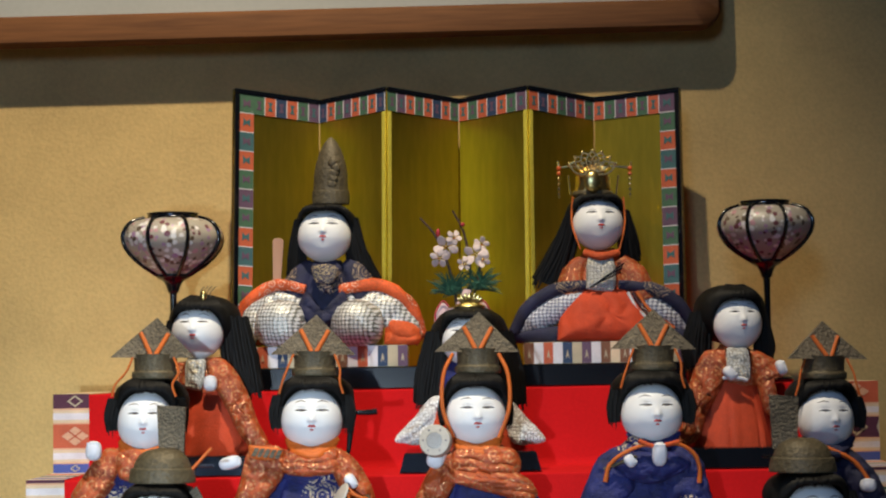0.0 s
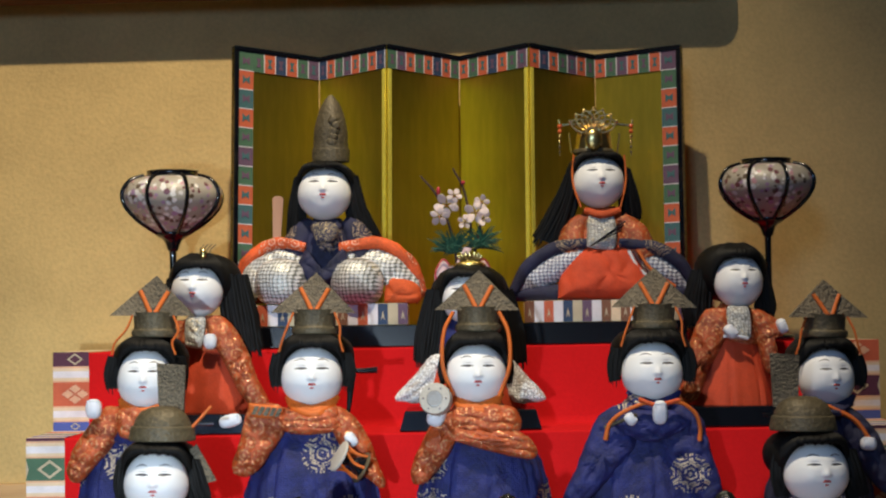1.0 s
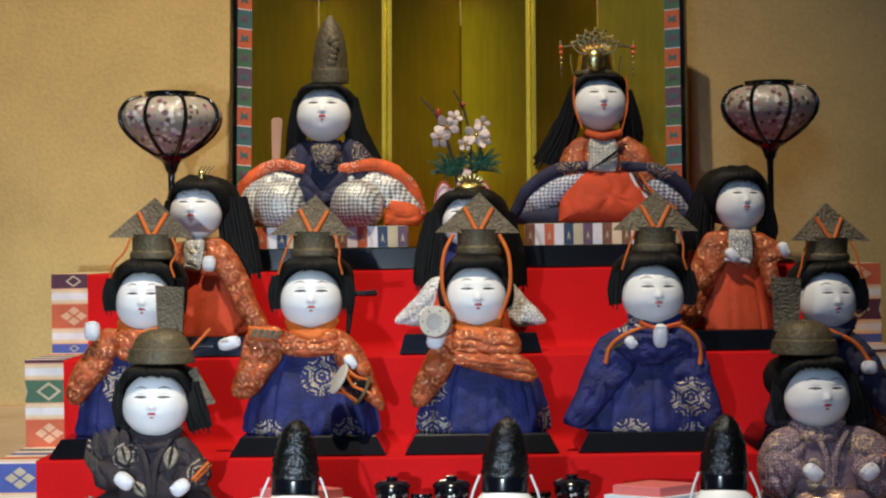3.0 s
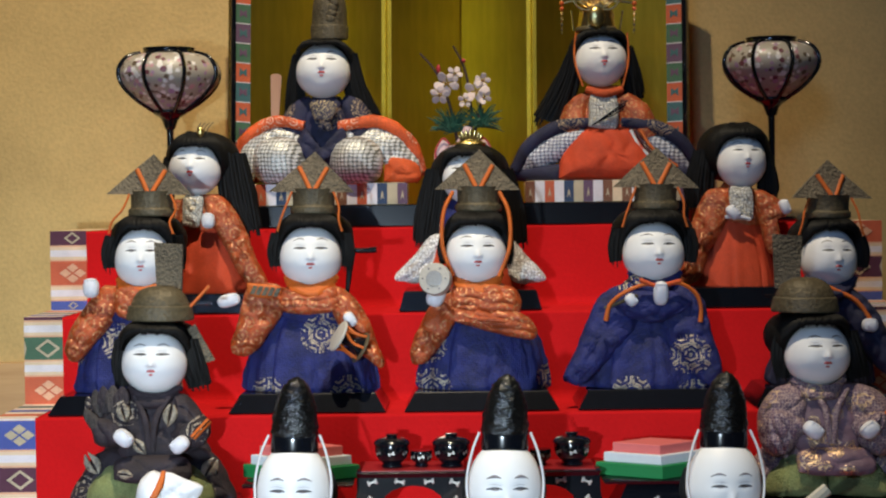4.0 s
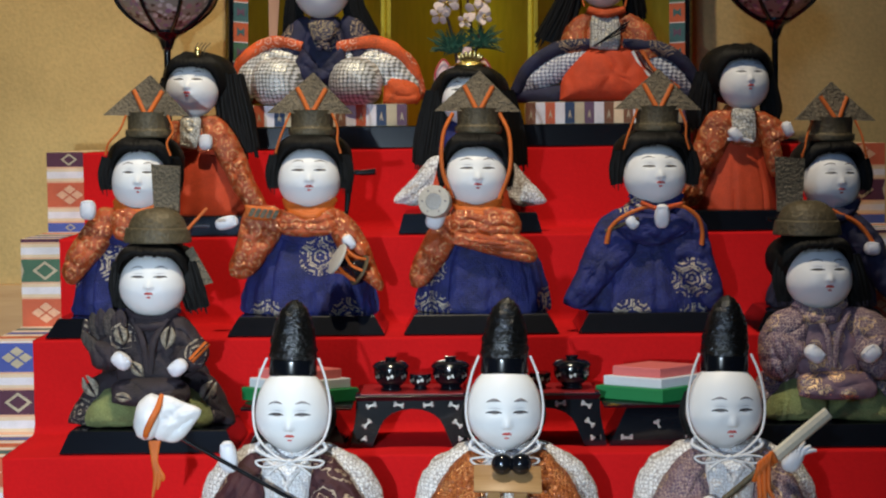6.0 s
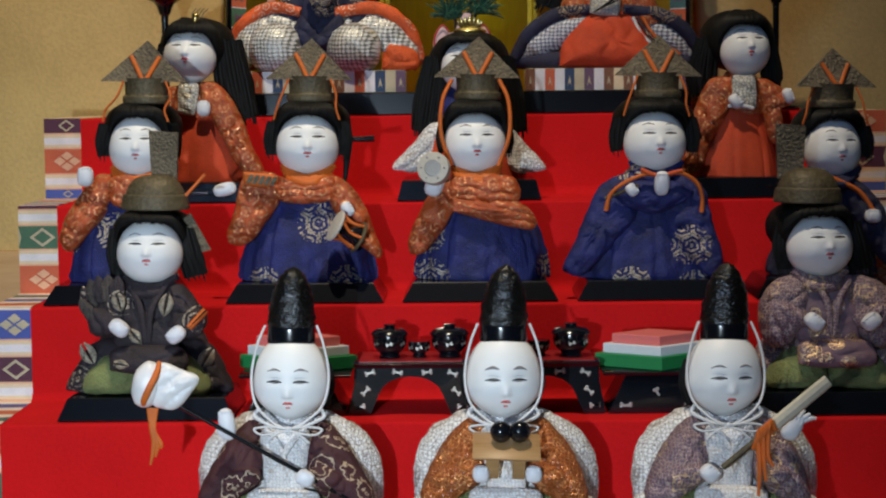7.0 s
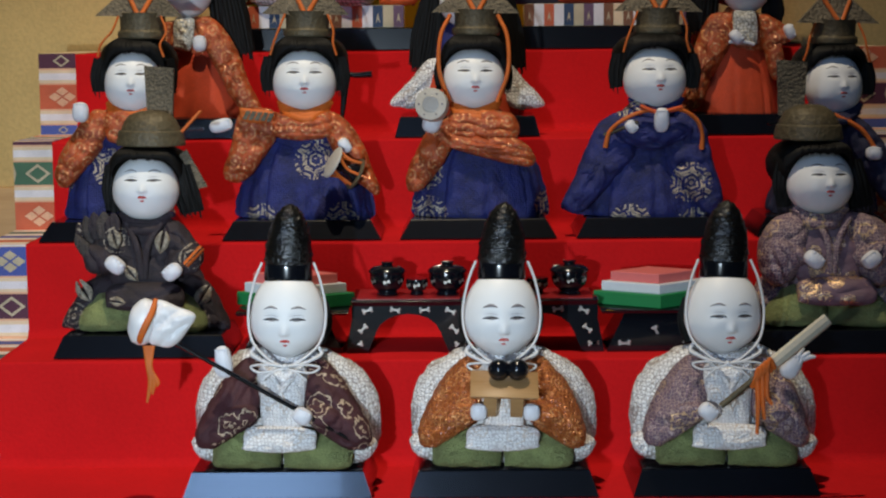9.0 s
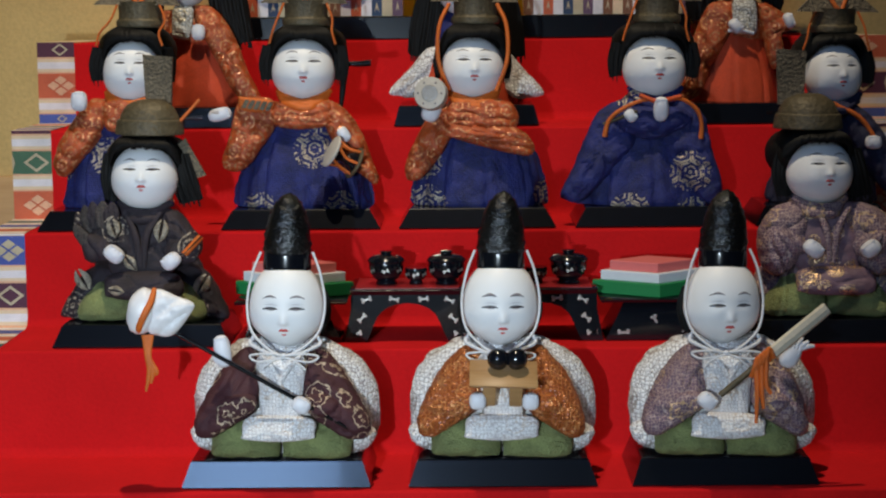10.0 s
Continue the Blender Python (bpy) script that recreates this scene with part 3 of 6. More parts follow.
def border(side):
    """A patterned band at one edge of the cloth: woven stripes with diamonds on the risers."""
    b = Build()
    x0, x1 = (HALF - 0.0005, HALF + BAND) if side > 0 else (-HALF - BAND, -HALF + 0.0005)

    def strip(p, q, mat):
        b.add([(x0, *p), (x1, *p), (x1, *q), (x0, *q)], [(0, 1, 2, 3)], mat)

    def cream(p, q):
        cuts = [(0, "peach"), (0.1, "cream"), (0.3, "white"), (0.72, "cream"), (0.9, "peach"), (1, "")]
        mix = lambda k: tuple(a + (c - a) * k for a, c in zip(p, q))
        for (a, name), (c, _) in zip(cuts, cuts[1:]):
            strip(mix(a), mix(c), DYE[name])

    for k, z in enumerate(TIERS):
        y = -TREAD * k - 0.0015
        at = z + 0.001
        for name, motif, tall in (FIRST_RIGHT if side > 0 and k == 0 else BANDS[k]):
            p, q = (y, at), (y, at - tall)
            if name == "cream":
                cream(p, q)
            else:
                strip(p, q, DYE[name])
            mid, mz, r = x0 + BAND * (0.62 if side < 0 else 0.38), at - tall / 2, min(tall, 0.028) * 0.42
            pale = DYE["sand"] if name in ("blue", "green", "purple") else DYE["peach"]
            if motif == "d":
                for dx in (0.0, -0.042 if side < 0 else 0.042):
                    outer = [(-1.35, 0), (0, r / r), (1.35, 0), (0, -1)]
                    for i in range(4):
                        (ax, az), (bx, bz) = outer[i], outer[(i + 1) % 4]
                        pts = [(ax, az), (bx, bz), (bx * 0.68, bz * 0.68), (ax * 0.68, az * 0.68)]
                        quad = [(min(max(mid + dx + qx * r, x0), x1), y - 0.0006, mz + qz * r) for qx, qz in pts]
                        b.add(quad, [(0, 1, 2, 3)], pale)
            if motif == "q":
                for ox, oz in ((-0.72, 0), (0.72, 0), (0, 0.52), (0, -0.52)):
                    quad = [(min(max(mid + (ox + qx * 0.6) * r * 1.15, x0), x1), y - 0.0006, mz + (oz + qz * 0.43) * r * 1.15) for qx, qz in ((-1, 0), (0, 1), (1, 0), (0, -1))]
                    b.add(quad, [(0, 1, 2, 3)], pale)
            at -= tall
        if k < 4:
            back, front, low = -TREAD * k - 0.0015, -TREAD * (k + 1) - 0.0015, TIERS[k + 1] + 0.001
            n = 7
            for i in range(n):
                p, q = (back + (front - back) * i / n, low), (back + (front - back) * (i + 1) / n, low)
                if i % 2 == 0:
                    cream(p, q)
                else:
                    strip(p, q, DYE[("red", "teal", "blue")[(i // 2 + k) % 3]])
    strip((0.25, TIERS[0] + 0.001), (-0.0015, TIERS[0] + 0.001), DYE["cream"])
    return b


part("border", border(-1), red_cloth, "woven striped border with diamonds", flat_shaded=True)
part("border", border(1), red_cloth, "woven striped border with diamonds", flat_shaded=True)

# ---- the framed picture above
FW, FL, FR, FB = 0.046, -1.05, 0.392, 1.072
picture = thing("picture_frame", None, (0, WALL_Y - 0.066, 0), "wide brown wooden picture frame hung on the wall", "picture frame", lean=-0.45)


def rounded(x0, x1, z0, z1, r, n=6):
    out = []
    for cx, cz, a0 in ((x1 - r, z0 + r, -90), (x1 - r, z1 - r, 0), (x0 + r, z1 - r, 90), (x0 + r, z0 + r, 180)):
        for i in range(n + 1):
            a = radians(a0 + 90 * i / n)
            out.append((cx + r * math.cos(a), cz + r * math.sin(a)))
    return out


rim = Build()
levels = ((0.0, 0.03, 0.03), (0.0, 0.005, 0.03), (0.004, 0.0, 0.027), (FW - 0.008, 0.001, 0.012), (FW - 0.003, 0.006, 0.01), (FW, 0.02, 0.01))
rim.grid([[(x, y, z) for x, z in rounded(FL + i, FR - i, FB + i, FB + 0.62 - i, r)] for i, y, r in levels], FRAMEWOOD, caps=False)
part("rim", rim, picture)
part("mount", block(FL + FW - 0.004, FR - FW + 0.004, 0.018, 0.034, FB + FW - 0.004, FB + 0.62 - FW + 0.004, MATBOARD), picture, "pale grey picture mount", flat_shaded=True)

# ---- the folding screen
screen = thing("folding_screen", None, (0, 0.105, 0.5625), "six-panel gold folding screen with black rim and brocade edge", "folding screen")
screen.matrix_basis = pose(0, 0.1, TIERS[0] + 0.0025, -5.0, 0.5, 0)
NEAR, FAR, FOOT, TOP = 0.0, 0.078, 0.0, 0.4245
FOLDS = [(-0.3235, NEAR), (-0.208, FAR), (-0.107, NEAR), (-0.0045, FAR), (0.0935, NEAR), (0.1922, FAR), (0.3115, NEAR + 0.02)]
patch_mesh = {}


def patch(tint, w, h):
    """A brocade patch: coloured cloth with a pale line at one end and a darker hourglass."""
    key = (tint, round(w, 4), round(h, 4))
    if key not in patch_mesh:
        b = Build()
        b.frustum((0, 0, 0), (w, 0.0012), (w, 0.0012), h, DYE[tint])
        b.frustum((w / 2 - 0.0006, -0.0003, 0), (0.0012, 0.0012), (0.0012, 0.0012), h, DYE["white"])
        b.slab([(-w * 0.26, h * 0.26), (w * 0.18, h * 0.26), (w * 0.02, h * 0.5), (w * 0.18, h * 0.74), (-w * 0.26, h * 0.74), (-w * 0.1, h * 0.5)], -0.0012, -0.0002, DYE["teal" if tint in ("red", "mauve") else "mauve"])
        patch_mesh[key] = b.mesh("patch", True)
    return patch_mesh[key]


for i, ((xa, ya), (xb, yb)) in enumerate(zip(FOLDS, FOLDS[1:])):
    w = math.hypot(xb - xa, yb - ya)
    h = TOP - FOOT
    panel = new("panel", None)
    panel.parent = screen
    panel.matrix_basis = Matrix.Translation((xa, ya, FOOT)) @ pose(0, 0, 0, 0, 0, math.degrees(math.atan2(yb - ya, xb - xa)))
    leaf = block(0.0012, w - 0.0012, 0.0, 0.006, 0.0, h, GILT)
    for piece, made in (("leaf", leaf),):
        part(piece, made, panel, flat_shaded=True)
    rims = [(0.0012, w - 0.0012, h - 0.0065, h + 0.001)]
    if i == 0:
        rims.append((0.0012, 0.008, 0, h - 0.0065))
    if i == 5:
        rims.append((w - 0.008, w - 0.0012, 0, h - 0.0065))
    for x0, x1, z0, z1 in rims:
        part("rim", block(x0, x1, -0.003, 0.007, z0, z1, LACQUER, 0.0008), panel, "black lacquer rim")
    lo = 0.031 if i == 0 else 0.0012
    hi = w - 0.031 if i == 5 else w - 0.0012
    n = max(6, round((hi - lo) / 0.0165))
    for k in range(n):
        tint = ("green", "red", "navy", "red", "green", "mauve", "red")[(k + i * 2) % 7]
        pw = (hi - lo) / n
        part("patch", patch(tint, pw, 0.027), panel, at=Matrix.Translation((lo + (k + 0.5) * pw, -0.0012, h - 0.0335)))
    if i in (0, 5):
        x = 0.0195 if i == 0 else w - 0.0195
        for k in range(15):
            tint = ("green", "red", "teal", "red", "green", "mauve")[(k + i) % 6]
            z = h - 0.0065 - (k + 1) * 0.0275
            part("patch", patch(tint, 0.0275, 0.023), panel, at=Matrix.Translation((x - 0.0115, -0.0012, z + 0.01375)) @ pose(0, 0, 0, 0, 90, 0))
    for x, near in ((0.0012, ya == NEAR and i > 0), (w - 0.0072, yb == NEAR)):
        if near:
            part("hinge_strip", block(x, x + 0.006, -0.0018, -0.0003, 0, h - 0.034, GILTBRIGHT, 0.0004), panel, "bright gold brocade hinge strip")

# ---- black bases, trapezoid blocks
def base(x0, x1, z, y0, h, inset, deep=0.125, label="black lacquered wooden doll base on red felt"):
    b = Build()
    w = x1 - x0
    b.frustum((0, 0, 0), (w, deep), (w - 2 * inset, deep - 2 * inset), h, LACQUER, 0.0012)
    return thing("doll_base", b, ((x0 + x1) / 2, y0 + deep / 2, z + 0.0012), label, "doll base", "black doll bases", flat_shaded=True)


base(-0.291, -0.053, TIERS[0], 0.0115, 0.029, 0.0014, 0.087)
base(0.07, 0.297, TIERS[0], 0.0115, 0.029, 0.0014, 0.087)
for x0, x1, h in ((-0.37, -0.235, 0.025), (-0.0825, 0.0945, 0.025), (0.261, 0.398, 0.025)):
    base(x0, x1, TIERS[1], -0.14, h, 0.006)
for x0, x1 in ((-0.4875, -0.335), (-0.2765, -0.0945), (-0.0725, 0.107), (0.1295, 0.306), (0.335, 0.49)):
    base(x0, x1, TIERS[2], -0.29, 0.022, 0.0115)
for x0, x1 in ((-0.4405, -0.251), (0.305, 0.49)):
    base(x0, x1, TIERS[3], -0.44, 0.0235, 0.009)
for x0, x1 in ((-0.2815, -0.093), (-0.0555, 0.1325), (0.167, 0.352)):
    base(x0, x1, TIERS[4], -0.592, 0.0265, 0.0085)

# ---- striped cushions under the pair
def cushion(x0, x1):
    ob = thing("tatami_cushion", None, ((x0 + x1) / 2, 0.018 + 0.04, TIERS[0] + 0.0305), "low straw cushion with a vertically striped brocade edge", "cushion", "striped cushions")
    w = x1 - x0
    b = Build()
    b.frustum((0, 0, 0), (w - 0.002, 0.078), (w - 0.002, 0.078), 0.029, DYE["sand"], 0.002)
    part("core", b, ob)
    tints = ("brown", "white", "red", "white", "navy", "sand", "mauve", "white", "brown", "cream")
    n = 17
    for k in range(n):
        s = Build()
        pw = w / n
        s.frustum((-w / 2 + (k + 0.5) * pw, -0.0395, 0.0005), (pw * 0.99, 0.002), (pw * 0.99, 0.002), 0.028, DYE[tints[k % 10]])
        if k % 2 == 0:
            s.slab([(-w / 2 + (k + 0.5 + d) * pw, z) for d, z in ((-0.2, 0.006), (0, 0.019), (0.2, 0.006), (0, 0.011))], -0.0412, -0.0402, DYE["sand"])
        part("stripe", s, ob, flat_shaded=True)
    return ob


cushion(-0.3035, -0.0752)
cushion(0.0812, 0.299)

# ---- dolls: each one mesh, in units of its own size
def head(b, x, z, w, h, yaw=0.0, y=0.0, lift=0.4, brows=0.022, jowl=0.03):
    """A round white face with a small nose, narrow eyes, soft brows and a small red mouth. lift: how high the eyes sit."""
    rx, ry, rz = w, w * 0.92, h / b.low
    dip = 0.5

    def swell(ux, uy, uz):
        front = uy < 0
        below = uz < lift - 0.31
        nose = np.exp(-(ux / 0.095) ** 2 - ((uz - lift + 0.31) / np.where(below, 0.055, 0.17)) ** 2) * front
        wings = np.exp(-((np.abs(ux) - 0.09) / 0.05) ** 2 - ((uz - lift + 0.32) / 0.05) ** 2) * front
        chin = np.exp(-(ux / 0.3) ** 2 - ((uz - lift + 0.95) / 0.2) ** 2) * front
        mouth = np.exp(-(ux / 0.2) ** 2 - ((uz - lift + dip + 0.03) / 0.1) ** 2) * front
        socket = np.exp(-((np.abs(ux) - 0.34) / 0.2) ** 2 - ((uz - lift - 0.04) / 0.1) ** 2) * front
        cheek = np.exp(-((np.abs(ux) - 0.5) / 0.3) ** 2 - ((uz - lift + 0.42) / 0.3) ** 2) * front
        return (1 + jowl * np.exp(-((uz + 0.35) / 0.35) ** 2) * np.abs(ux) + 0.12 * nose + 0.022 * wings + 0.03 * chin + 0.025 * mouth - 0.042 * socket + 0.035 * cheek)

    a = np.linspace(0, 2 * np.pi, 112, endpoint=False)
    e = np.linspace(-np.pi / 2 + 0.02, np.pi / 2 - 0.02, 72)
    E_, A_ = np.meshgrid(e, a, indexing="ij")
    ux, uy, uz = np.cos(E_) * np.sin(A_), -np.cos(E_) * np.cos(A_), np.sin(E_)
    r = swell(ux, uy, uz)
    R = np.array(Euler((0, 0, radians(yaw))).to_matrix())
    at = np.array((x, y, z))
    b.grid(np.stack([rx * r * ux, ry * r * uy, rz * r * uz], -1) @ R.T + at, FACE)

    def on(px_, pz_, out=0.0):
        pz_ += lift
        q = -math.sqrt(max(0.02, 1 - px_ * px_ - pz_ * pz_))
        k = float(swell(px_, q, pz_))
        return tuple(R @ np.array((rx * k * px_, ry * k * q - out, rz * k * pz_)) + at)

    for s in (-1, 1):
        b.tube([on(s * q, pz_, w * 0.002) for q, pz_ in ((0.15, -0.01), (0.24, 0.012), (0.36, 0.016), (0.47, 0.002), (0.56, -0.014))], [w * 0.013, w * 0.03, w * 0.036, w * 0.031, w * 0.012], EYEINK, 0.5, 8, 3)
        b.tube([on(s * q, pz_, -w * 0.002) for q, pz_ in ((0.24, -0.02), (0.34, -0.028), (0.44, -0.02))], [w * 0.012, w * 0.02, w * 0.012], INK, 0.5, 8, 3)
        b.tube([on(s * q, pz_, -w * 0.002) for q, pz_ in ((0.17, 0.085), (0.34, 0.11), (0.52, 0.085))], [w * 0.005, w * 0.011, w * 0.005], LID, 0.5, 8, 3)
        b.tube([on(s * q, pz_, -w * 0.002) for q, pz_ in ((0.18, 0.255), (0.36, 0.29), (0.56, 0.225))], [w * 0.014, w * (brows + 0.01), w * 0.012], INK, 0.5, 8, 3)
        # pinkish dot: the shade under the nose, painted on
        b.ball(on(s * 0.05, -0.355, -w * 0.008), (w * 0.016, w * 0.012, w * 0.01), NOSESHADE, seg=(8, 6))
    b.tube([on(q, pz_ - dip, w * 0.002) for q, pz_ in ((-0.125, -0.012), (-0.05, 0.012), (0.0, 0.0), (0.05, 0.012), (0.125, -0.012))], [w * 0.018, w * 0.044, w * 0.04, w * 0.044, w * 0.018], LIP, 0.5, 10, 3)
    b.tube([on(q, pz_ - dip, w * 0.002) for q, pz_ in ((-0.06, -0.1), (0.0, -0.105), (0.06, -0.1))], [w * 0.018, w * 0.036, w * 0.018], LIP, 0.5, 10, 3)


def fringe(b, x, z, w, h, face, y=0.0, yaw=0.0, brow=0.6, drop=0.6):
    """A cap of hair set back on the head, and a straight-cut, slightly ragged fringe. face: its x, z, width and height; brow: how high on the face it ends."""
    fx, fz, fw, fh = face
    fh /= b.low
    b.ball((x, y + w * 0.92 - fw * 0.5, z), (w, w * 0.92, h), HAIR, 0.92, rough=w * 0.03, freq=0.05)
    rnd = random.Random(int(x * 7 + z))
    R = Matrix.Rotation(radians(yaw), 3, "Z")
    n = 52
    for k in range(n):
        a = radians(-84 + 168 * k / (n - 1))
        si, co = math.sin(a), math.cos(a)
        end = fz + fh * (brow - drop * abs(si) ** 5) + rnd.uniform(-0.035, 0.035) * fh
        crown = z + h * 0.93
        pts = [(si * fw * 0.35, -co * fw * 0.2, crown), (si * fw * 0.9, -co * fw * 0.8, (crown * 0.62 + end * 0.38)), (si * fw * 1.04, -co * fw * 0.98, end + fh * 0.16), (si * fw * 1.03, -co * fw * 0.95, end)]
        pts = [tuple((R @ Vector((p, q, 0))) + Vector((x * 0.4 + fx * 0.6, y - 2, v))) for p, q, v in pts]
        b.tube(pts, [fw * 0.09, fw * 0.08, fw * 0.05, fw * 0.016], HAIR, 0.5, 6, 3)


def locks(b, spine, width, n=9, seed=1):
    """Long loose hair: a bundle of flat strands along one line; width at each point."""
    rnd, n = random.Random(seed), n * 3
    b.tube([(x, y + 4, z) for x, y, z in spine], [q * 0.85 for q in width], HAIR, 0.45, 12, 4, rough=2.0)
    for k in range(n):
        o = -1 + 2 * k / (n - 1)
        j = rnd.uniform(-0.12, 0.12)
        pts = [(x + (o + j) * w * 0.8, y - abs(w) * 0.34 * (1 - o * o) + rnd.uniform(-2, 2), z + (rnd.uniform(-4, 4) if z > spine[-1][2] else rnd.uniform(-12, 14))) for (x, y, z), w in zip(spine, width)]
        b.tube(pts, [w * 0.1 for w in width[:-1]] + [width[-1] * 0.035], HAIR, 0.5, 6, 3)


def cone_hat(b, x, z, w, h, mat, y=0.0, knob=True):
    """A tall rounded court hat with a band at its foot."""
    b.rev((x, y, z), [(w, 0), (w * 1.02, h * 0.12), (w * 0.98, h * 0.26), (w * 0.95, h * 0.45), (w * 0.8, h * 0.65), (w * 0.5, h * 0.85), (w * 0.22, h * 0.96), (w * 0.05, h)], mat, 0.8, rough=w * 0.03, freq=0.09)
    b.rev((x, y, z - 1), [(w * 1.04, 0), (w * 1.06, h * 0.05), (w * 1.06, h * 0.17), (w * 1.03, h * 0.2)], mat, 0.82)
    if knob:
        rnd = random.Random(5)
        for k in range(5):
            b.ball((x + rnd.uniform(-0.35, 0.35) * w, y - w * 0.68, z + h * (0.28 + 0.08 * k)), (w * 0.3, w * 0.15, h * 0.07), mat, 0.8, turn=(0, 30 * k, 0), seg=(14, 8))


def peak_hat(b, x, z, w, h, band_w, band_h, y=0.0, turn=0.0):
    """A drum-shaped cap with a stiff triangular peak in front and an orange cord tied in a V."""
    n0 = len(b.v)
    b.rev((x, y, z), [(band_w * 0.98, 0), (band_w * 1.04, 3), (band_w * 1.03, band_h * 0.28), (band_w * 0.94, band_h * 0.34), (band_w * 0.95, band_h * 0.75), (band_w * 1.0, band_h)], BRONZE, 0.85, rough=0.8, freq=0.2)
    zz = z + band_h - 6
    yy = y - band_w * 0.55
    b.slab([(x - w * 0.52, zz), (x + w * 0.5, zz - 1), (x + w * 0.27, zz + h * 0.46), (x + 2, zz + h), (x - w * 0.26, zz + h * 0.5)], yy, yy + 7, FELT, 0.35)
    b.tube([(x - w * 0.17, yy - 1 + h * 0.2, zz + h * 0.62), (x - w * 0.1, yy - 2 + h * 0.12, zz + h * 0.35), (x - 1, yy - 4, zz - 2)], 4.0, CORD, 0.7, 8)
    b.tube([(x + w * 0.17, yy - 1 + h * 0.2, zz + h * 0.6), (x + w * 0.1, yy - 2 + h * 0.12, zz + h * 0.33), (x + 1, yy - 4, zz - 2)], 4.0, CORD, 0.7, 8)
    if turn:
        R = np.array(Euler((0, 0, radians(turn))).to_matrix())
        c = np.array((x, y, 0)) * b.unit
        for i in range(n0, len(b.v)):
            b.v[i] = (b.v[i] - c) @ R.T + c


def hand(b, x, y, z, w, h, turn=(0, 0, 0)):
    """A small white hand with four fingers marked."""
    b.ball((x, y, z), (w, w * 0.8, h), SKIN, 0.75, turn, seg=(16, 10))
    R = Euler([radians(t) for t in turn]).to_matrix()
    for k in range(4):
        q = R @ Vector((-w * 0.55 + k * w * 0.36, -w * 0.45, 0))
        d = R @ Vector((0, 0, h * 0.85))
        b.tube([tuple(Vector((x, y, z)) + q - d * 0.6), tuple(Vector((x, y, z)) + q + d)], w * 0.24, SKIN, 1.0, 8, 2)


def doll(name, b, at, label, category="doll", group=""):
    return thing(name, b, at, label, category, group, lean=0.8)


PAIR, MAIDS, BAND5, GUARDS, SERVANTS = "seated court pair", "three court ladies", "five musicians", "two guards", "three servants"

# the emperor-style doll
b = Build(0.00078)
b.rev((-8, 5, 0), [(62, 0), (60, 30), (50, 70), (44, 105), (36, 130), (24, 150)], DARKNAVY, 0.75, 5, 0.05)
b.tube([(-60, -6, 40), (-66, -4, 88), (-48, 0, 125), (-30, 0, 140)], [22, 26, 22, 14], DARKNAVY, 0.8, rough=3, freq=0.08)
b.tube([(42, -6, 40), (52, -4, 88), (40, 0, 125), (18, 0, 140)], [22, 26, 24, 14], DARKNAVY, 0.8, rough=3, freq=0.08)
b.tube([(-30, -34, 138), (-12, -44, 118), (2, -46, 92)], [7, 9, 5], DARKNAVY, 0.6)
b.tube([(16, -34, 138), (0, -44, 118), (-14, -46, 92)], [7, 9, 5], DARKNAVY, 0.6)
b.cloth([(-24, 108), (4, 108), (14, 134), (-8, 142), (-32, 134)], -46, 4, DARKGOLD, 0.2, (), 0.6)
b.cloth([(-44, 96), (-12, 60), (22, 96), (30, 62), (6, 34), (-12, 24), (-36, 36), (-54, 66)], -38, 20, DARKNAVY, 0.15, [(50, 22, 7), (130, 26, 6)], 3)
for s, cx in ((-1, -84), (1, 46)):
    b.ball((cx, -34, 36), (47, 40, 44), SILVER, 0.9, rough=2.0, low=36)
b.cloth([(-160, 6), (-164, 34), (-140, 74), (-96, 98), (-44, 92), (-40, 66), (-80, 50), (-120, 24), (-132, 4)], -14, 22, SILVER, 0.1, [(50, 40, 7)], 3)
b.tube([(-168, -12, 30), (-142, -16, 80), (-94, -20, 106), (-44, -24, 98)], [8, 10, 10, 8], EDGING, 0.7, rough=2.5, freq=0.06)
b.tube([(-156, -8, 10), (-120, -10, 18)], [14, 16], VERMILION, 0.9)
b.cloth([(148, 6), (156, 30), (134, 70), (86, 98), (20, 92), (16, 66), (66, 50), (100, 26), (120, 4)], -14, 22, SILVER, 0.1, [(130, 40, 7)], 3)
b.tube([(160, -12, 20), (138, -16, 70), (88, -20, 105), (14, -24, 98)], [8, 11, 11, 9], EDGING, 0.7, rough=2.5, freq=0.06)
b.cloth([(92, 2), (96, 40), (112, 48), (150, 34), (156, 6), (120, 0)], -24, 18, VERMILION, 0.1, [(100, 22, 5)], 2)
b.tube([(140, -14, 8), (156, -16, 26)], [13, 13], ORANGE, 0.9)
b.tube([(-164, -8, 12), (-168, -6, 34)], [12, 12], ORANGE, 0.9)
b.slab([(-101, 106), (-88, 106), (-83, 184), (-88, 188), (-98, 188), (-102, 184)], -18, -13, TAN)
head(b, -12, 193, 46, 47, 0, -8)
fringe(b, -10, 208, 56, 42, (-12, 194, 46, 44), -2, 0, 0.9)
locks(b, [(-54, -2, 222), (-60, 0, 165), (-60, 6, 118)], [13, 18, 24], 8, seed=3)
locks(b, [(34, -2, 222), (44, 2, 165), (62, 8, 110)], [14, 22, 32], 10, seed=4)
cone_hat(b, -2, 250, 31, 118, BRONZE, 4)
EMPEROR = (-0.18, 0.058, TIERS[0] + 0.0598)
doll("court_doll", b, EMPEROR, "seated doll in navy robe with silver sleeves and tall bronze hat", group=PAIR)

